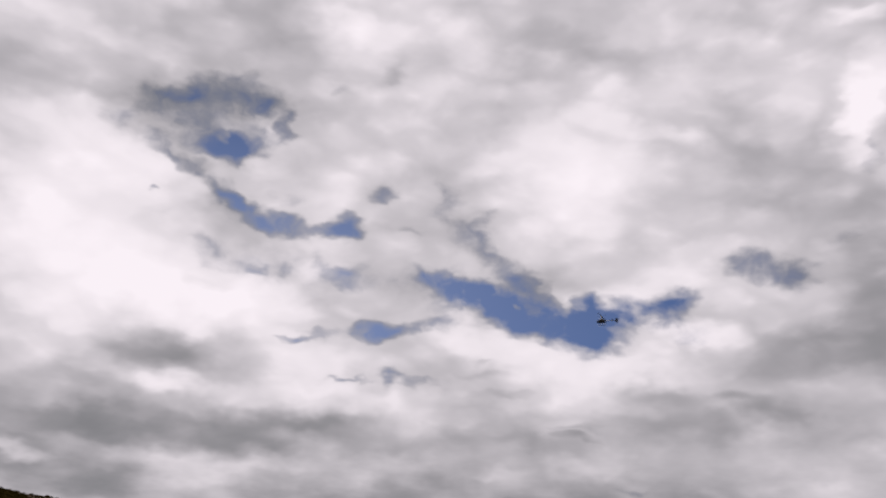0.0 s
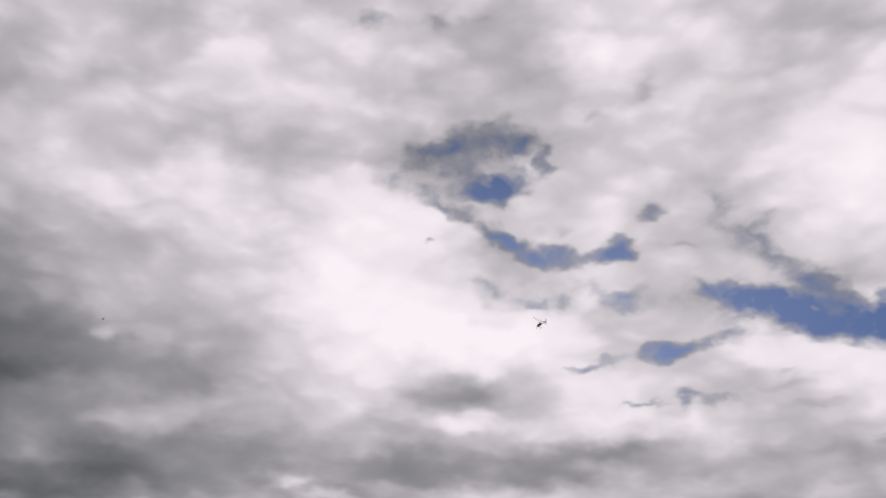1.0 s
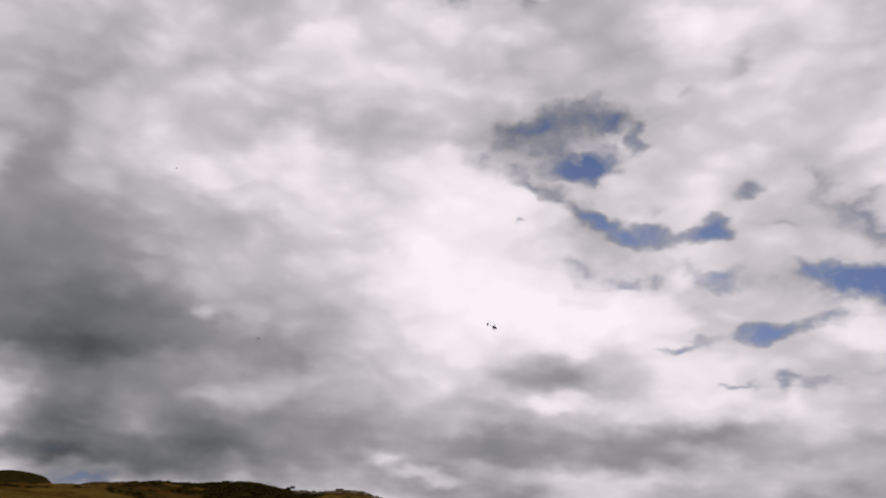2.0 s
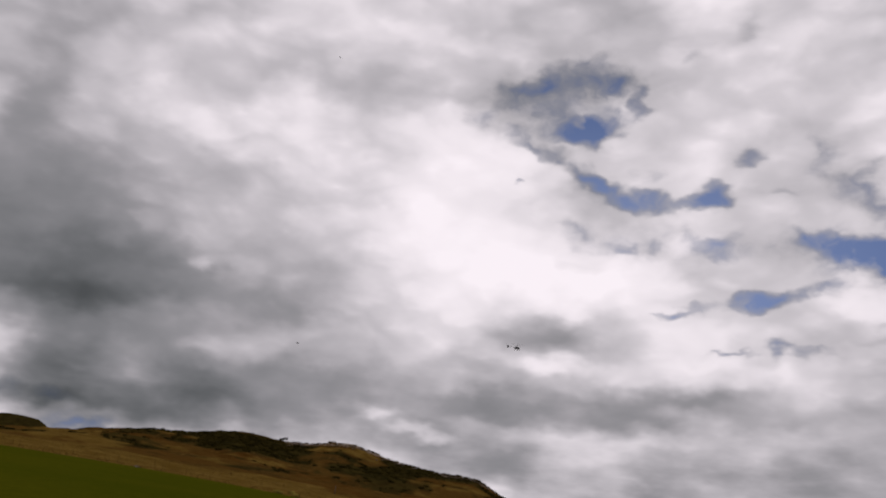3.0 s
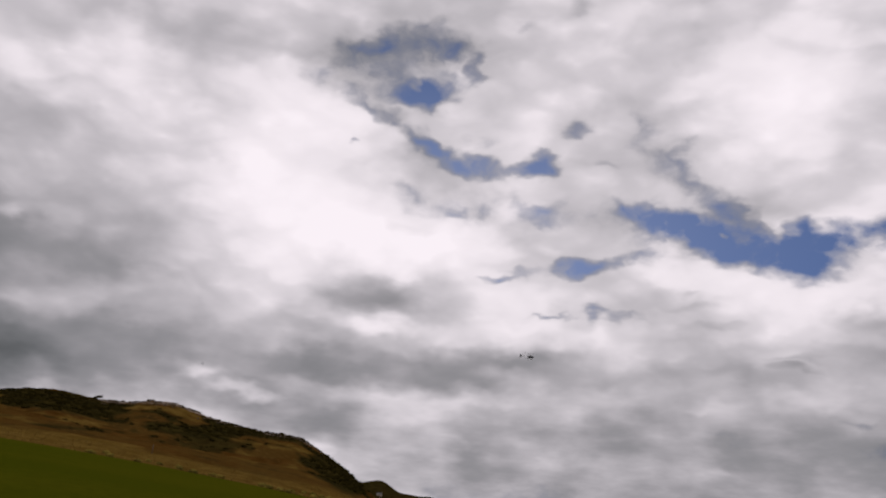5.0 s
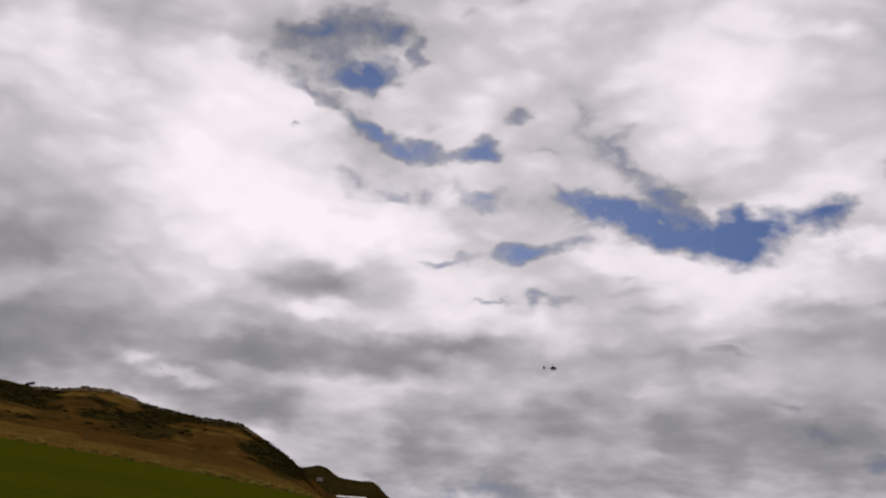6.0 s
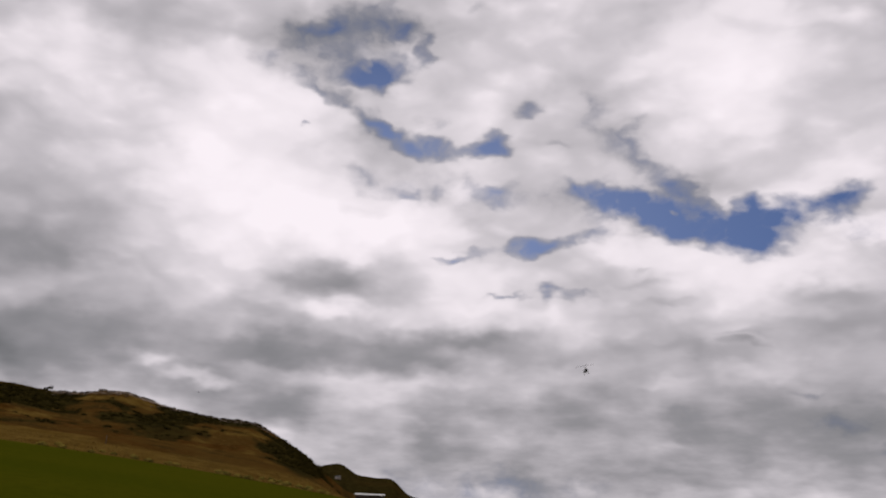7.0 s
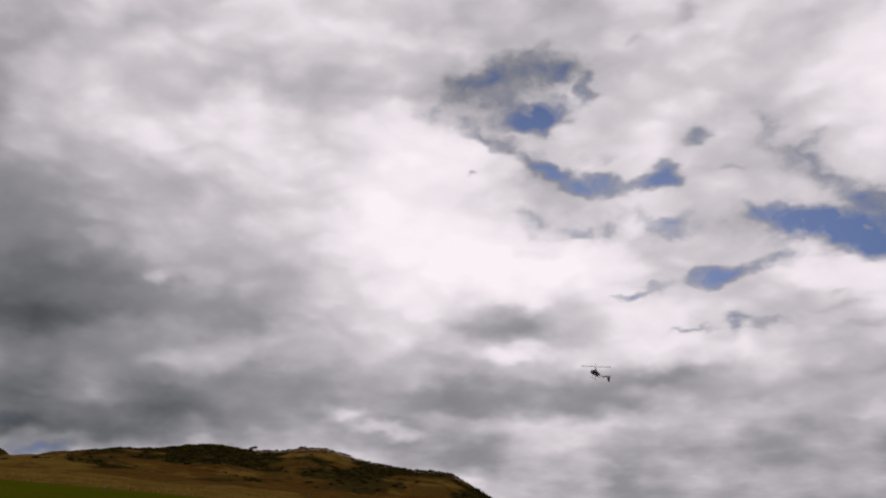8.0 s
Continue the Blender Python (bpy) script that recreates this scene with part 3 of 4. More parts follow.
def covers(az, r, z, el):
    """What grows where: pasture, pale rough grass, gorse, rock."""
    x, y = r * np.sin(np.radians(az)), r * np.cos(np.radians(az))
    wob = (fbm(x / 14, y / 14, 31, 3) - 0.5)
    pasture = 1 - ease(r + wob * 14, FIELD_R - 3, FIELD_R + 3)
    pasture = np.where(r > RIDGE_R, 0.0, pasture)
    rough = ease(r, FIELD_R - 4, FIELD_R + 2) * (1 - ease(r + wob * 40, 165, 200)) * (0.62 + 0.5 * ease(-az, 24, 34))
    rough = rough + 0.75 * bump2(az, el, -44.5, 4.0, 3.2, 0.45) + 0.6 * bump2(az, el, -37.6, 4.6, 1.6, 0.18) + 0.5 * bump2(az, el, -31, 4.9, 2.6, 0.25)
    rough = rough + 0.55 * bump2(az, el, -34.0, 3.75, 2.0, 0.14) + 0.5 * bump2(az, el, -22.5, 3.3, 1.6, 0.2)
    gorse = 1.1 * bump2(az, el, -36.0, 4.85, 2.9, 0.55) + 0.9 * bump2(az, el, -39.6, 5.05, 1.6, 0.2) + 0.8 * bump2(az, el, -33.6, 4.45, 1.6, 0.4)
    gorse = gorse + 0.95 * bump2(az, el, -27.3, 3.95, 2.2, 0.3) + 0.7 * bump2(az, el, -29.4, 4.55, 1.0, 0.16) + 0.8 * bump2(az, el, -25.0, 4.25, 2.2, 0.3)
    gorse = gorse + 0.9 * bump2(az, el, -22.3, 3.95, 2.0, 0.25) + 1.0 * bump2(az, el, -19.3, 2.4, 1.2, 0.9) + 0.8 * bump2(az, el, -18.2, 1.4, 1.2, 0.6)
    gorse = gorse + 0.75 * bump2(az, el, -41.8, 3.85, 1.8, 0.13) + 0.65 * bump2(az, el, -35.0, 3.35, 3.0, 0.14) + 0.6 * bump2(az, el, -20.8, 2.9, 0.6, 0.4)
    gorse = gorse + 0.62 * ease(fbm(az / 1.9, r / 17, 41, 4), 0.42, 0.70) * ease(r, 185, 240)
    rough = rough + 0.50 * ease(fbm(az / 1.9, r / 13, 45, 4), 0.42, 0.70) * ease(r, 180, 215)
    gorse = np.where(r > RIDGE_R + 4, 0.72, gorse)
    gorse = np.where((r > 640) & (az > -20), 0.45 + 0.5 * fbm(x / 60, y / 60, 51, 3), gorse)
    rock = ease(r, 345, 398) * (0.38 + 0.55 * (fbm(x / 10, y / 10, 61, 3))) * ease(-az, 18, 22) * (1 - 0.8 * ease(-az, 33, 35))
    rock = np.where(r > RIDGE_R + 10, 0.0, rock)
    return pasture, np.clip(rough, 0, 1), np.clip(gorse, 0, 1), rock


def build_ground():
    az = np.concatenate([np.arange(-180, -60, 3.0), np.arange(-60, -8, 0.1), np.arange(-8, 180, 3.0)])
    r = np.concatenate([[0.5, 2, 4], np.arange(7, 130, 6.0), np.arange(130, 180, 2.0), np.arange(180, 402, 2.4),
                        np.arange(404, 1100, 24.0), [1250, 1500, 2000, 2700, 3500, 4600]])
    A, R = np.meshgrid(az, r, indexing="ij")
    Z, EL = land(A, R)
    maps = covers(A, R, Z, EL)
    X, Y = R * np.sin(np.radians(A)), R * np.cos(np.radians(A))
    na, nr = A.shape
    co = np.stack([X, Y, Z], -1).reshape(-1, 3)
    co = np.vstack([co, [[0, 0, 0]]])
    i, j = np.meshgrid(np.arange(na), np.arange(nr - 1), indexing="ij")
    i2 = (i + 1) % na
    quads = np.stack([i * nr + j, i * nr + j + 1, i2 * nr + j + 1, i2 * nr + j], -1).reshape(-1, 4)
    hub = len(co) - 1
    fan = [(hub, int(k * nr), int(((k + 1) % na) * nr)) for k in range(na)]
    me = bpy.data.meshes.new("ground")
    me.from_pydata(co.tolist(), [], quads.tolist() + fan)
    me.materials.append(GROUND)
    for name, m in zip(("pasture", "rough", "gorse", "rock"), maps):
        at = me.attributes.new(name, "FLOAT", "POINT")
        at.data.foreach_set("value", np.append(m.reshape(-1), 1.0 if name == "pasture" else 0.0).astype(np.float32))
    for f in me.polygons:
        f.use_smooth = True
    bm = bmesh.new()
    bm.from_mesh(me)
    bmesh.ops.recalc_face_normals(bm, faces=bm.faces[:])
    if bm.faces[0].normal.z < 0:
        bmesh.ops.reverse_faces(bm, faces=bm.faces[:])
    bm.to_mesh(me)
    bm.free()
    return tagged(new("ground", me), "green pasture below a brown bracken and gorse hill", "ground", kind="structure")


def height_at(x, y):
    return float(land(np.array(math.degrees(math.atan2(x, y))), np.array(math.hypot(x, y)))[0])


def at(az, r):
    x, y = r * math.sin(radians(az)), r * math.cos(radians(az))
    return x, y, height_at(x, y)


ground = build_ground()


# ---- shrubs, grass and rocks, as stuff ----
def clump_shape(seed, sub):
    """One lumpy rounded bush or stone, as arrays."""
    bm = bmesh.new()
    bmesh.ops.create_icosphere(bm, subdivisions=sub, radius=1.0)
    for v in bm.verts:
        n = noise.noise(v.co * 1.7 + Vector((seed * 7.3, 0, 0))) * 0.45 + noise.noise(v.co * 4.5 + Vector((seed * 3.1, 5, 0))) * 0.3
        v.co *= 1 + n
    co = np.array([v.co[:] for v in bm.verts])
    faces = np.array([[v.index for v in f.verts] for f in bm.faces])
    bm.free()
    return co, faces


def scatter(name, label, category, mat, places, shapes, smooth=True):
    """Many small forms in one mesh. Each place: x, y, z, scale x, y, z, turn."""
    cos, faces, base = [], [], 0
    for k, (x, y, z, sx, sy, sz, a) in enumerate(places):
        co, fc = shapes[k % len(shapes)]
        c = co * (sx, sy, sz)
        ca, sa = math.cos(a), math.sin(a)
        cos.append(np.stack([c[:, 0] * ca - c[:, 1] * sa + x, c[:, 0] * sa + c[:, 1] * ca + y, c[:, 2] + z], 1))
        faces.append(fc + base)
        base += len(co)
    me = bpy.data.meshes.new(name)
    me.from_pydata(np.vstack(cos).tolist(), [], np.vstack(faces).tolist())
    me.materials.append(mat)
    for f in me.polygons:
        f.use_smooth = smooth
    return tagged(new(name, me), label, category, kind="stuff")


def sown(count, az_range, r_range, which, least, seed):
    """Places where one cover map is strong."""
    rng = np.random.default_rng(seed)
    az = rng.uniform(*az_range, count * 12)
    r = np.sqrt(rng.uniform(r_range[0] ** 2, r_range[1] ** 2, count * 12))
    z, el = land(az, r)
    m = covers(az, r, z, el)[which]
    ok = np.flatnonzero(m + rng.uniform(-0.25, 0.25, len(m)) > least)[:count]
    return [(r[i] * math.sin(radians(az[i])), r[i] * math.cos(radians(az[i])), z[i]) for i in ok], rng


def build_cover():
    bushes = [clump_shape(k, 2) for k in range(6)]
    spots, rng = sown(3000, (-52, -16.5), (215, 402), 2, 0.70, 4)
    places = []
    for x, y, z in spots:
        s = rng.uniform(0.2, 0.7)
        places.append((x, y, z + 0.1 * s, s * rng.uniform(0.9, 1.7), s * rng.uniform(0.9, 1.7), s * rng.uniform(0.35, 0.65), rng.uniform(0, 6)))
    scatter("gorse_thicket", "dark green gorse thicket covering the hillside", "shrubs", GORSE, places, bushes)
    # gorse in bloom and dry scrub along the field's edge
    places = []
    for k in range(60):
        az = rng.uniform(-24, -17.2) if k < 45 else rng.uniform(-34, -26)
        x, y, z = at(az, FIELD_R + rng.uniform(0, 13))
        s = rng.uniform(0.15, 0.5)
        places.append((x, y, z + 0.2 * s, s * 1.4, s * 1.4, s * 0.9, rng.uniform(0, 6)))
    scatter("edge_scrub", "yellowish gorse and scrub along the pasture's edge", "shrubs", BLOOM, places, bushes)
    # rocks on the crest
    stones = [clump_shape(k + 20, 2) for k in range(5)]
    spots, rng = sown(150, (-34, -18), (350, 402), 3, 0.5, 9)
    places = [(x, y, z + 0.1, rng.uniform(0.4, 1.4), rng.uniform(0.4, 1.1), rng.uniform(0.15, 0.4), rng.uniform(0, 6)) for x, y, z in spots]
    scatter("crag_rocks", "grey-brown lichened rocks on the hill crest", "rocks", ROCK, places, stones, smooth=False)
    # dry grass tufts: bent blades in a fan
    tufts = []
    for k in range(4):
        rg = random.Random(k)
        co, fc = [], []
        for b in range(7):
            a, lean, h = rg.uniform(0, 6.28), rg.uniform(0.1, 0.5), rg.uniform(0.6, 1.0)
            dx, dy = math.cos(a), math.sin(a)
            n = len(co)
            w = 0.05
            co += [(-dy * w, dx * w, -0.1), (dy * w, -dx * w, -0.1), (dx * lean * 0.4 + dy * w, dy * lean * 0.4 - dx * w, h * 0.6),
                   (dx * lean * 0.4 - dy * w, dy * lean * 0.4 + dx * w, h * 0.6), (dx * lean, dy * lean, h)]
            fc += [(n, n + 1, n + 2), (n, n + 2, n + 3), (n + 3, n + 2, n + 4)]
        tufts.append((np.array(co), np.array(fc)))
    spots, rng = sown(3000, (-53, -16.8), (FIELD_R - 1, 178), 1, 0.45, 14)
    places = []
    for x, y, z in spots:
        s = rng.uniform(0.12, 0.3)
        places.append((x, y, z, s * 1.3, s * 1.3, s, rng.uniform(0, 6)))
    scatter("dry_grass_tufts", "pale straw-coloured rough grass beyond the pasture", "grass", STRAW, places, tufts, smooth=False)


build_cover()


# ---- single things on the land ----
def build_tree():
    """The wind-bent tree that breaks the skyline."""
    x, y, z = at(-33.9, 392)
    tree = new("windswept_tree")
    tree.matrix_world = pose(x, y, z - 0.9, 0, 0, 34)
    tagged(tree, "small wind-bent dark tree on the hill crest", "tree")
    bm = bmesh.new()
    rod(bm, (0, 0, -0.3), (0.3, 0, 1.1), 0.16, 0.12)
    rod(bm, (0.3, 0, 1.1), (1.3, 0.1, 2.0), 0.12, 0.05)
    rod(bm, (0.3, 0, 1.1), (0.1, -0.4, 2.0), 0.09, 0.04)
    rod(bm, (0.8, 0.05, 1.55), (1.9, 0.5, 2.2), 0.06, 0.03)
    part("trunk", bm, BARK, tree)
    rg = random.Random(3)
    bm = bmesh.new()
    for k in range(330):
        t = rg.random()
        c = Vector((-0.6 + 3.4 * t, rg.gauss(0, 0.55), 1.7 + 0.75 * t + rg.gauss(0, 0.28)))
        q = Euler((rg.uniform(0, 6), rg.uniform(0, 6), rg.uniform(0, 6))).to_matrix()
        s = rg.uniform(0.12, 0.3)
        v = [bm.verts.new(c + q @ Vector(p) * s) for p in ((-1, 0, 0), (0, -0.6, 0.2), (1, 0, 0), (0, 0.6, 0.2))]
        bm.faces.new(v)
    part("crown", bm, GORSE, tree, smooth=False)


def build_barn():
    """Long low shed with a white roof at the foot of the headland."""
    x, y, _ = at(-14.65, 300)
    ridge = EYE + 300 * math.tan(radians(0.23))
    base = height_at(x, y)
    wall_h = max(ridge - base - 0.7, 2.2)
    shed = new("low_shed")
    shed.matrix_world = pose(x, y, ridge - 0.7 - wall_h, 0, 0, 14.65)
    tagged(shed, "long low dark shed with a white sheet roof", "shed")
    bm = bmesh.new()
    box(bm, 0, 0, wall_h / 2 + 0.15, 9.0, 4.4, wall_h + 0.3)
    part("wall", bm, TIMBER, shed, "dark timber walls", smooth=False)
    bm = bmesh.new()
    prof = [(-2.5, 0.4), (0.0, 0.7), (2.5, 0.4), (2.5, 0.28), (0.0, 0.57), (-2.5, 0.28)]
    loft(bm, [[(sx, py, wall_h + pz) for py, pz in prof] for sx in (-4.75, 4.75)])
    part("roof", bm, SHEET, shed, "white sheet-metal roof", smooth=False)
    for k in range(3):
        bm = bmesh.new()
        box(bm, -2.8 + 2.8 * k, -2.23, wall_h * 0.55, 0.9, 0.06, 0.8, 0.01)
        part("window", bm, GLASS, shed, smooth=False)
    bm = bmesh.new()
    box(bm, 4.0, -2.23, wall_h * 0.5 - 0.1, 0.95, 0.06, wall_h - 0.5, 0.01)
    part("door", bm, SLATE, shed, smooth=False)


def build_cottage():
    """Small whitewashed cottage on the headland's lower slope."""
    x, y, z = at(-16.65, 700)
    hut = new("cottage")
    hut.matrix_world = pose(x, y, z - 0.2, 0, 0, 25)
    hut.scale = (0.6, 0.6, 0.6)
    tagged(hut, "small whitewashed cottage with a slate roof", "house")
    bm = bmesh.new()
    box(bm, 0, 0, 1.3, 6.5, 4.0, 2.9)
    part("wall", bm, LIME, hut, smooth=False)
    bm = bmesh.new()
    loft(bm, [[(sx, py, pz) for py, pz in ((-2.3, 2.6), (0, 4.2), (2.3, 2.6), (2.1, 2.55), (0, 3.95), (-2.1, 2.55))] for sx in (-3.45, 3.45)])
    part("roof", bm, SLATE, hut, smooth=False)
    bm = bmesh.new()
    box(bm, 2.9, 0, 4.3, 0.6, 0.8, 1.0)
    part("chimney", bm, LIME, hut, smooth=False)
    for k in (-1.8, 1.8):
        bm = bmesh.new()
        box(bm, k, -2.02, 1.5, 0.8, 0.06, 1.0)
        part("window", bm, GLASS, hut, smooth=False)
    bm = bmesh.new()
    box(bm, 0, -2.02, 1.0, 0.9, 0.06, 2.0)
    part("door", bm, TIMBER, hut, smooth=False)


def build_posts():
    """Pale marker posts and stones near the field's edge."""
    for az, r, h in ((-30.25, 176, 1.5), (-41.9, 139, 0.22)):
        x, y, z = at(az, r)
        bm = bmesh.new()
        if h > 1:
            rod(bm, (0, 0, -0.3), (0.05, 0, h), 0.08, 0.07, 10)
            bmesh.ops.create_cone(bm, cap_ends=True, segments=10, radius1=0.1, radius2=0.02, depth=0.12, matrix=Matrix.Translation((0.05, 0, h + 0.05)))
            ob = part("marker_post", bm, ROCK)
            tagged(ob, "weathered whitish post in the rough grass", "post")
        else:
            bmesh.ops.create_icosphere(bm, subdivisions=3, radius=1.0)
            for v in bm.verts:
                v.co *= 1 + 0.35 * noise.noise(v.co * 1.6 + Vector((az, 0, 0)))
                v.co = Vector((v.co.x * 0.5, v.co.y * 0.35, v.co.z * h))
            ob = part("boulder", bm, ROCK)
            tagged(ob, "pale boulder at the edge of the pasture", "rock")
        ob.location = (x, y, z)


build_tree()
build_barn()
build_cottage()
build_posts()


# ---- the model helicopter: nose along +x ----
def build_helicopter():
    heli = new("model_helicopter")
    tagged(heli, "small dark radio-controlled model helicopter flying with two rotor blades", "helicopter")
    bm = bmesh.new()
    loft(bm, [ring(0.34, 0.01, 0.014, 0.014), ring(0.32, 0.01, 0.052, 0.05), ring(0.25, 0.02, 0.085, 0.09), ring(0.16, 0.03, 0.10, 0.115),
              ring(0.05, 0.04, 0.10, 0.12), ring(-0.06, 0.05, 0.085, 0.10), ring(-0.16, 0.06, 0.055, 0.066), ring(-0.24, 0.07, 0.026, 0.03)])
    body = part("fuselage", bm, CANOPY, heli, "dark glossy canopy and fuselage")
    bm = bmesh.new()
    box(bm, 0.0, 0, -0.055, 0.30, 0.07, 0.05, 0.012)
    part("battery_tray", bm, CARBON, body)
    bm = bmesh.new()
    box(bm, 0.03, 0, 0.18, 0.13, 0.06, 0.11, 0.012)
    part("servo_frame", bm, PALE, body, "pale mechanics frame")
    bm = bmesh.new()
    rod(bm, (-0.20, 0, 0.07), (-0.84, 0, 0.075), 0.011, 0.009, 12)
    boom = part("tail_boom", bm, PALE, heli, "slim pale tail boom")
    for s in (-1, 1):
        bm = bmesh.new()
        rod(bm, (-0.12, 0.03 * s, -0.02), (-0.52, 0.008 * s, 0.062), 0.005, 0.005, 6)
        part("boom_strut", bm, CARBON, boom)
    bm = bmesh.new()
    fin = [(-0.74, 0.04), (-0.80, 0.20), (-0.90, 0.23), (-0.93, 0.15), (-0.90, 0.06), (-0.92, -0.03), (-0.87, -0.08), (-0.78, -0.02)]
    loft(bm, [[(x, yy, z) for x, z in fin] for yy in (-0.008, 0.008)])
    part("tail_fin", bm, CANOPY, heli, "dark upright tail fin", smooth=False)
    bm = bmesh.new()
    plan = [(-0.56, -0.13), (-0.63, -0.13), (-0.66, 0.0), (-0.63, 0.13), (-0.56, 0.13), (-0.54, 0.0)]
    loft(bm, [[(x, y, z) for x, y in plan] for z in (0.085, 0.095)])
    part("stabiliser", bm, CANOPY, heli, smooth=False)
    bm = bmesh.new()
    rod(bm, (0.03, 0, 0.14), (0.03, 0, 0.315), 0.011, 0.009, 10)
    part("mast", bm, ALLOY, heli, "bare metal rotor mast")
    bm = bmesh.new()
    bmesh.ops.create_cone(bm, cap_ends=True, segments=16, radius1=0.05, radius2=0.035, depth=0.02, matrix=Matrix.Translation((0.03, 0, 0.22)))
    part("swashplate", bm, ALLOY, heli)
    for s in (-1, 1):
        bm = bmesh.new()
        pts = [(0.26, -0.15), (0.22, -0.175), (0.10, -0.18), (-0.10, -0.18), (-0.20, -0.178), (-0.23, -0.165)]
        for (x0, z0), (x1, z1) in zip(pts, pts[1:]):
            rod(bm, (x0, 0.13 * s, z0), (x1, 0.13 * s, z1), 0.009, 0.009, 8)
        skid = part("skid", bm, PALE, heli, "pale landing skid")
        for x in (0.11, -0.10):
            bm = bmesh.new()
            rod(bm, (x, 0.03 * s, -0.06), (x, 0.10 * s, -0.10), 0.008, 0.008, 8)
            rod(bm, (x, 0.10 * s, -0.10), (x, 0.13 * s, -0.178), 0.008, 0.008, 8)
            part("skid_strut", bm, PALE, skid)
    # main rotor: hub with blades, spinning about z
    bm = bmesh.new()
    bmesh.ops.create_cone(bm, cap_ends=True, segments=14, radius1=0.026, radius2=0.022, depth=0.04)
    box(bm, 0, 0, 0, 0.17, 0.032, 0.022, 0.006)
    hub = part("rotor_head", bm, ALLOY, heli, "metal rotor head")
    for s in (0, 180):
        bm = bmesh.new()
        sec = [(-0.022, 0.0), (-0.010, 0.006), (0.012, 0.005), (0.034, 0.0), (0.012, -0.003), (-0.010, -0.004)]
        loft(bm, [[(x, yy * w, zz * w + x * 0.035) for yy, zz in sec] for x, w in ((0.07, 0.5), (0.12, 1.0), (0.40, 1.0), (0.66, 0.95), (0.675, 0.7))])
        blade = part("rotor_blade", bm, BLADE, hub)
        blade.matrix_basis = pose(0, 0, 0, 0, 0, s)
    bm = bmesh.new()
    rod(bm, (0, -0.20, 0.03), (0, 0.20, 0.03), 0.004, 0.004, 6)
    for s in (-1, 1):
        box(bm, 0, 0.22 * s, 0.03, 0.035, 0.06, 0.006, 0.002)
    part("flybar", bm, BLADE, hub)
    # tail rotor, spinning about y
    bm = bmesh.new()
    rod(bm, (0, -0.02, 0), (0, 0.02, 0), 0.012, 0.012, 10)
    tail = part("tail_rotor", bm, ALLOY, heli)
    for s in (0, 180):
        bm = bmesh.new()
        loft(bm, [[(x, 0.02 + yy, zz) for yy, zz in ((-0.003, -0.012), (0.003, -0.012), (0.002, 0.014), (-0.002, 0.014))] for x in (0.012, 0.12)])
        tb = part("tail_blade", bm, BLADE, tail, smooth=False)
        tb.matrix_basis = pose(0, 0, 0, 0, s, 0)
    return heli, hub, tail


# ---- birds: beak along +x ----
def build_bird(span):
    bird = new("bird")
    tagged(bird, "dark bird in flight with spread wings", "bird")
    k = span
    bm = bmesh.new()
    loft(bm, [ring(0.26 * k, 0.0, 0.02 * k, 0.02 * k, 10), ring(0.22 * k, 0.005 * k, 0.042 * k, 0.042 * k, 10), ring(0.14 * k, 0.0, 0.05 * k, 0.048 * k, 10),
              ring(0.02 * k, -0.005 * k, 0.068 * k, 0.065 * k, 10), ring(-0.12 * k, 0.0, 0.045 * k, 0.04 * k, 10), ring(-0.20 * k, 0.005 * k, 0.02 * k, 0.014 * k, 10)])
    part("body", bm, PLUMAGE, bird)
    bm = bmesh.new()
    rod(bm, (0.255 * k, 0, 0), (0.32 * k, 0, -0.012 * k), 0.014 * k, 0.003 * k, 8)
    part("beak", bm, BEAK, bird)
    bm = bmesh.new()
    fan = [(-0.16, -0.02), (-0.34, -0.075), (-0.36, 0.0), (-0.34, 0.075), (-0.16, 0.02)]
    loft(bm, [[(x * k, y * k, z * k) for x, y in fan] for z in (-0.004, 0.006)])
    part("tail", bm, PLUMAGE, bird, smooth=False)
    wings = []
    for s in (-1, 1):
        bm = bmesh.new()
        rows = ((0.0, 0.11, -0.07, 0.02), (0.16, 0.13, -0.06, 0.018), (0.30, 0.10, -0.05, 0.012), (0.42, 0.03, -0.06, 0.007), (0.5, -0.07, -0.10, 0.003))
        loft(bm, [[(a * k, s * y * k, 0.0), ((a + b) / 2 * k, s * y * k, h * k), (b * k, s * y * k, 0.0), ((a + b) / 2 * k, s * y * k, -h * 0.3 * k)] for y, a, b, h in rows])
        wing = part("wing", bm, PLUMAGE, bird)
        wing.location = (0.02 * k, 0.03 * k * s, 0.03 * k)
        wings.append((wing, s, k))
    return bird, wings


helicopter, rotor, tail_rotor = build_helicopter()
gull, gull_wings = build_bird(1.05)
crow, crow_wings = build_bird(0.42)


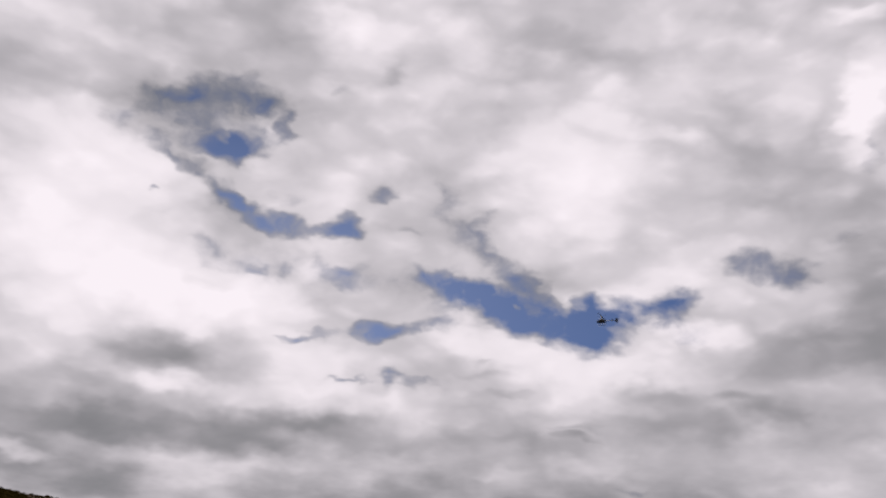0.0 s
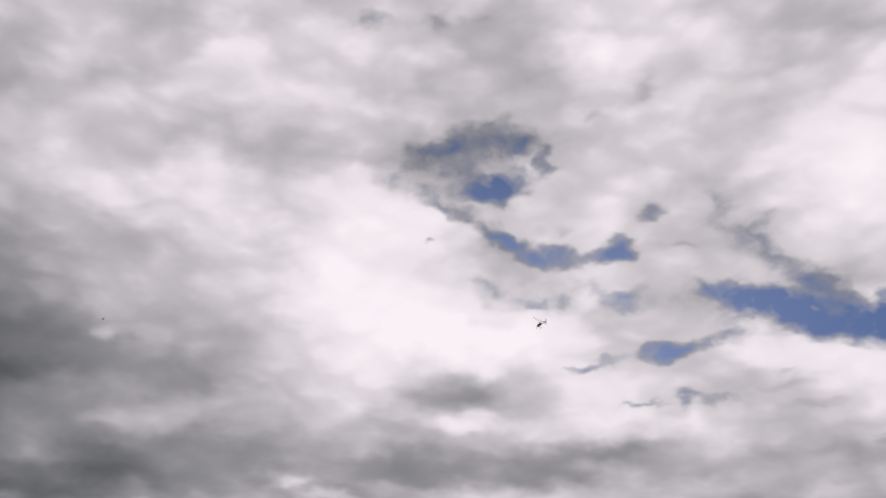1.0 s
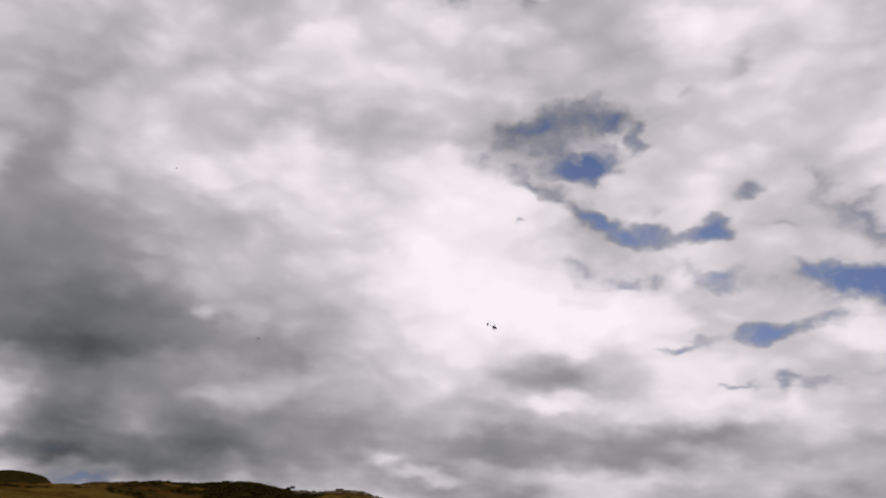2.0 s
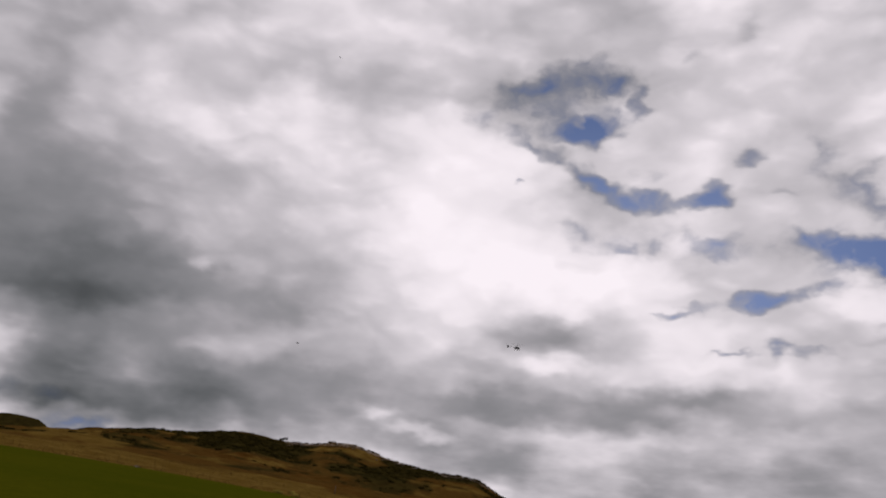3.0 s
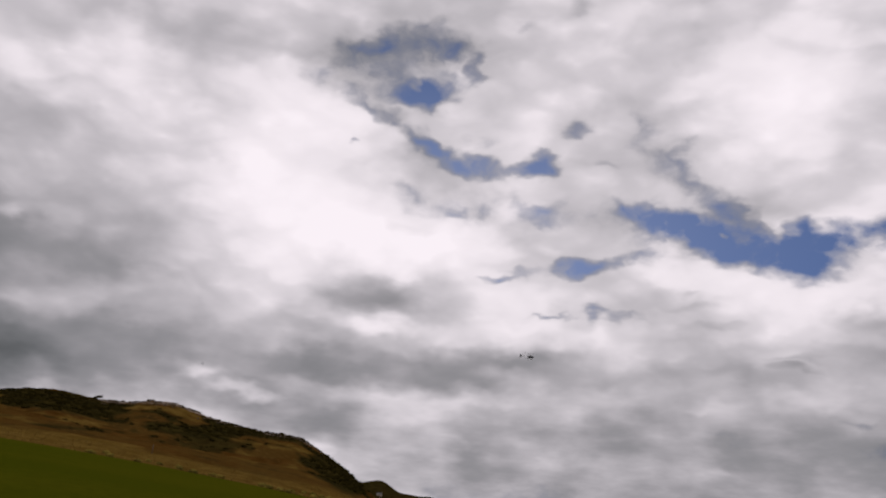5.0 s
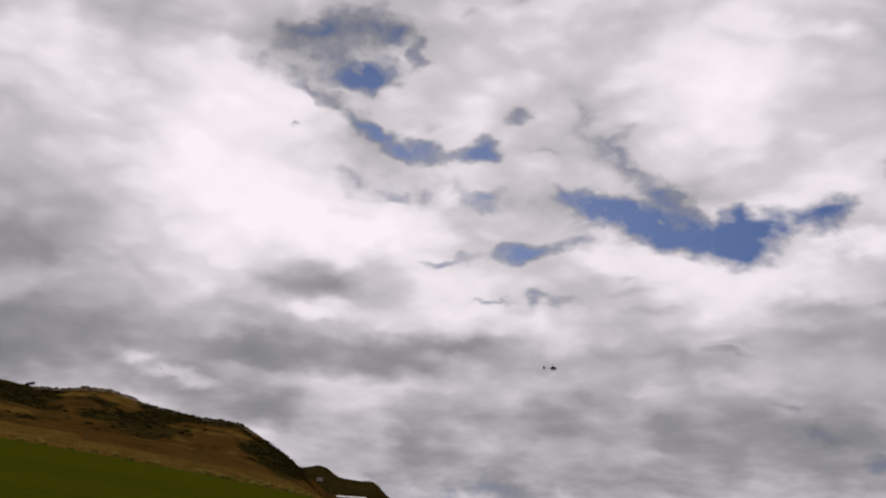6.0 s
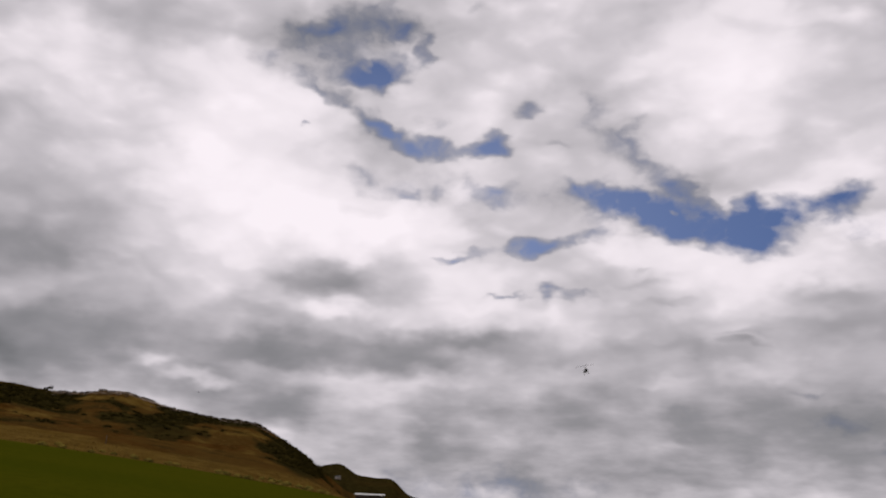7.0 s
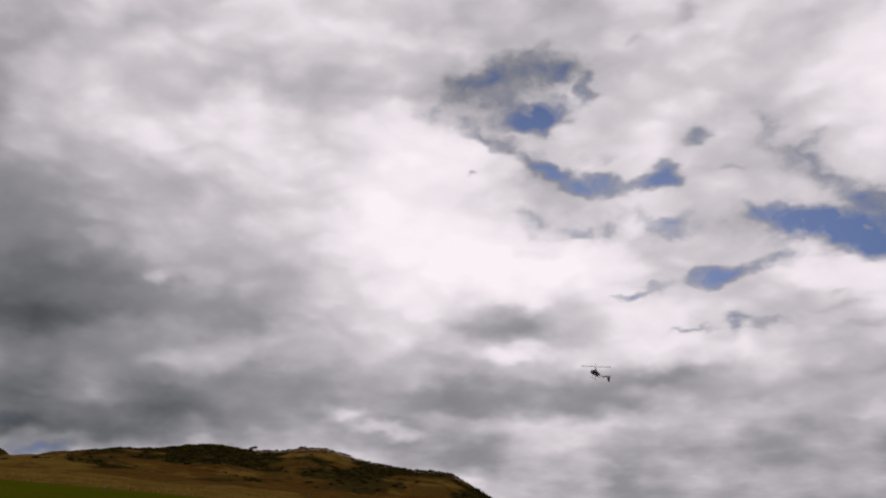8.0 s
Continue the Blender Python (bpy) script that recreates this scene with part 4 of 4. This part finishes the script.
# ---- what moves ----
def motions():
    # seconds, place, heading clockwise from ahead, nose up, bank to its right
    flight = [(0.0, 8.64, 51.89, 17.67, -84, -3, 0), (0.3, 1.47, 53.04, 17.89, -78, -2, 1), (0.5, -2.92, 54.34, 18.55, -66, -2, 2),
              (0.7, -7.51, 56.30, 19.31, -54, -2, 4), (1.0, -14.00, 60.41, 21.10, -42, 0, 10), (1.2, -18.78, 64.11, 22.52, -34, 0, 14),
              (1.5, -24.53, 69.38, 24.26, -15, 0, 20), (1.7, -27.71, 72.40, 25.08, 0, -2, 22), (2.25, -31.0, 77.6, 23.9, 45, -4, 18),
              (2.8, -30.58, 80.16, 21.15, 72, -6, 8), (3.0, -29.28, 80.88, 20.20, 78, -5, 4), (3.5, -25.13, 81.49, 18.82, 82, -4, 2),
              (4.0, -20.65, 81.86, 17.97, 84, -4, 2), (4.5, -16.15, 82.02, 17.00, 86, -3, 3), (5.0, -11.29, 80.95, 16.04, 90, -3, 6),
              (5.2, -9.17, 80.29, 15.49, 95, -3, 8), (6.3, -2.08, 69.22, 11.79, 132, -2, 16), (6.5, -1.52, 67.27, 11.42, 140, -2, 16),
              (7.0, -1.69, 59.38, 10.06, 172, 4, 14), (7.3, -3.22, 54.35, 9.36, 194, 8, 12), (7.5, -4.83, 50.72, 9.15, 202, 10, 10),
              (7.8, -7.45, 44.29, 8.90, 207, 12, 8), (8.0, -9.07, 40.35, 8.94, 210, 13, 6)]
    walk(helicopter, [(t, pose(x, y, z, 0, 0, 90 - h) @ pose(0, 0, 0, bank, -nose, 0)) for t, x, y, z, h, nose, bank in flight])
    n = 240
    walk(rotor, [(k / FPS, pose(0.03, 0, 0.33, 0, 0, -71 * (k - n) + 130)) for k in range(n + 1)])
    walk(tail_rotor, [(k / FPS, pose(-0.85, 0.025, 0.085, 0, 79 * k, 0)) for k in range(n + 1)])
    glide = [(0.0, -126.5, 128.0, 59.0), (0.8, -120.65, 136.71, 55.01), (1.2, -116.9, 140.2, 52.0), (1.7, -110.62, 142.03, 48.36), (2.8, -99.46, 145.52, 38.09),
             (3.5, -94.36, 150.21, 32.17), (4.0, -91.71, 154.73, 29.41), (4.5, -90.61, 160.19, 28.56), (5.2, -87.72, 166.62, 26.95),
             (6.5, -87.07, 178.69, 23.70), (8.0, -98.0, 208.0, 19.0)]
    climb = [(0.0, -118.0, 70.0, 38.0), (1.7, -84.5, 80.5, 48.5), (2.8, -61.99, 86.19, 57.53), (3.2, -54.55, 88.66, 61.30), (3.5, -48.76, 90.83, 63.01),
             (4.0, -37.41, 94.33, 65.65), (5.0, -15.0, 100.0, 69.5), (8.0, 48.0, 112.0, 76.0)]
    for bird, wings, rows, beat, bank in ((gull, gull_wings, glide, 2.3, 30), (crow, crow_wings, climb, 3.4, 10)):
        keys = []
        for k, (t, x, y, z) in enumerate(rows):
            a, b = Vector(rows[max(k - 1, 0)][1:]), Vector(rows[min(k + 1, len(rows) - 1)][1:])
            d = b - a
            keys.append((t, pose(x, y, z, 0, 0, math.degrees(math.atan2(d.y, d.x))) @ pose(0, 0, 0, bank, -math.degrees(math.atan2(d.z, math.hypot(d.x, d.y))), 0)))
        walk(bird, keys)
        for wing, s, size in wings:
            spot = (0.02 * size, 0.03 * size * s, 0.03 * size)
            walk(wing, [(k / 15, pose(*spot, s * (8 + 24 * math.sin(2 * math.pi * beat * k / 15)), 0, 0)) for k in range(121)])


motions()
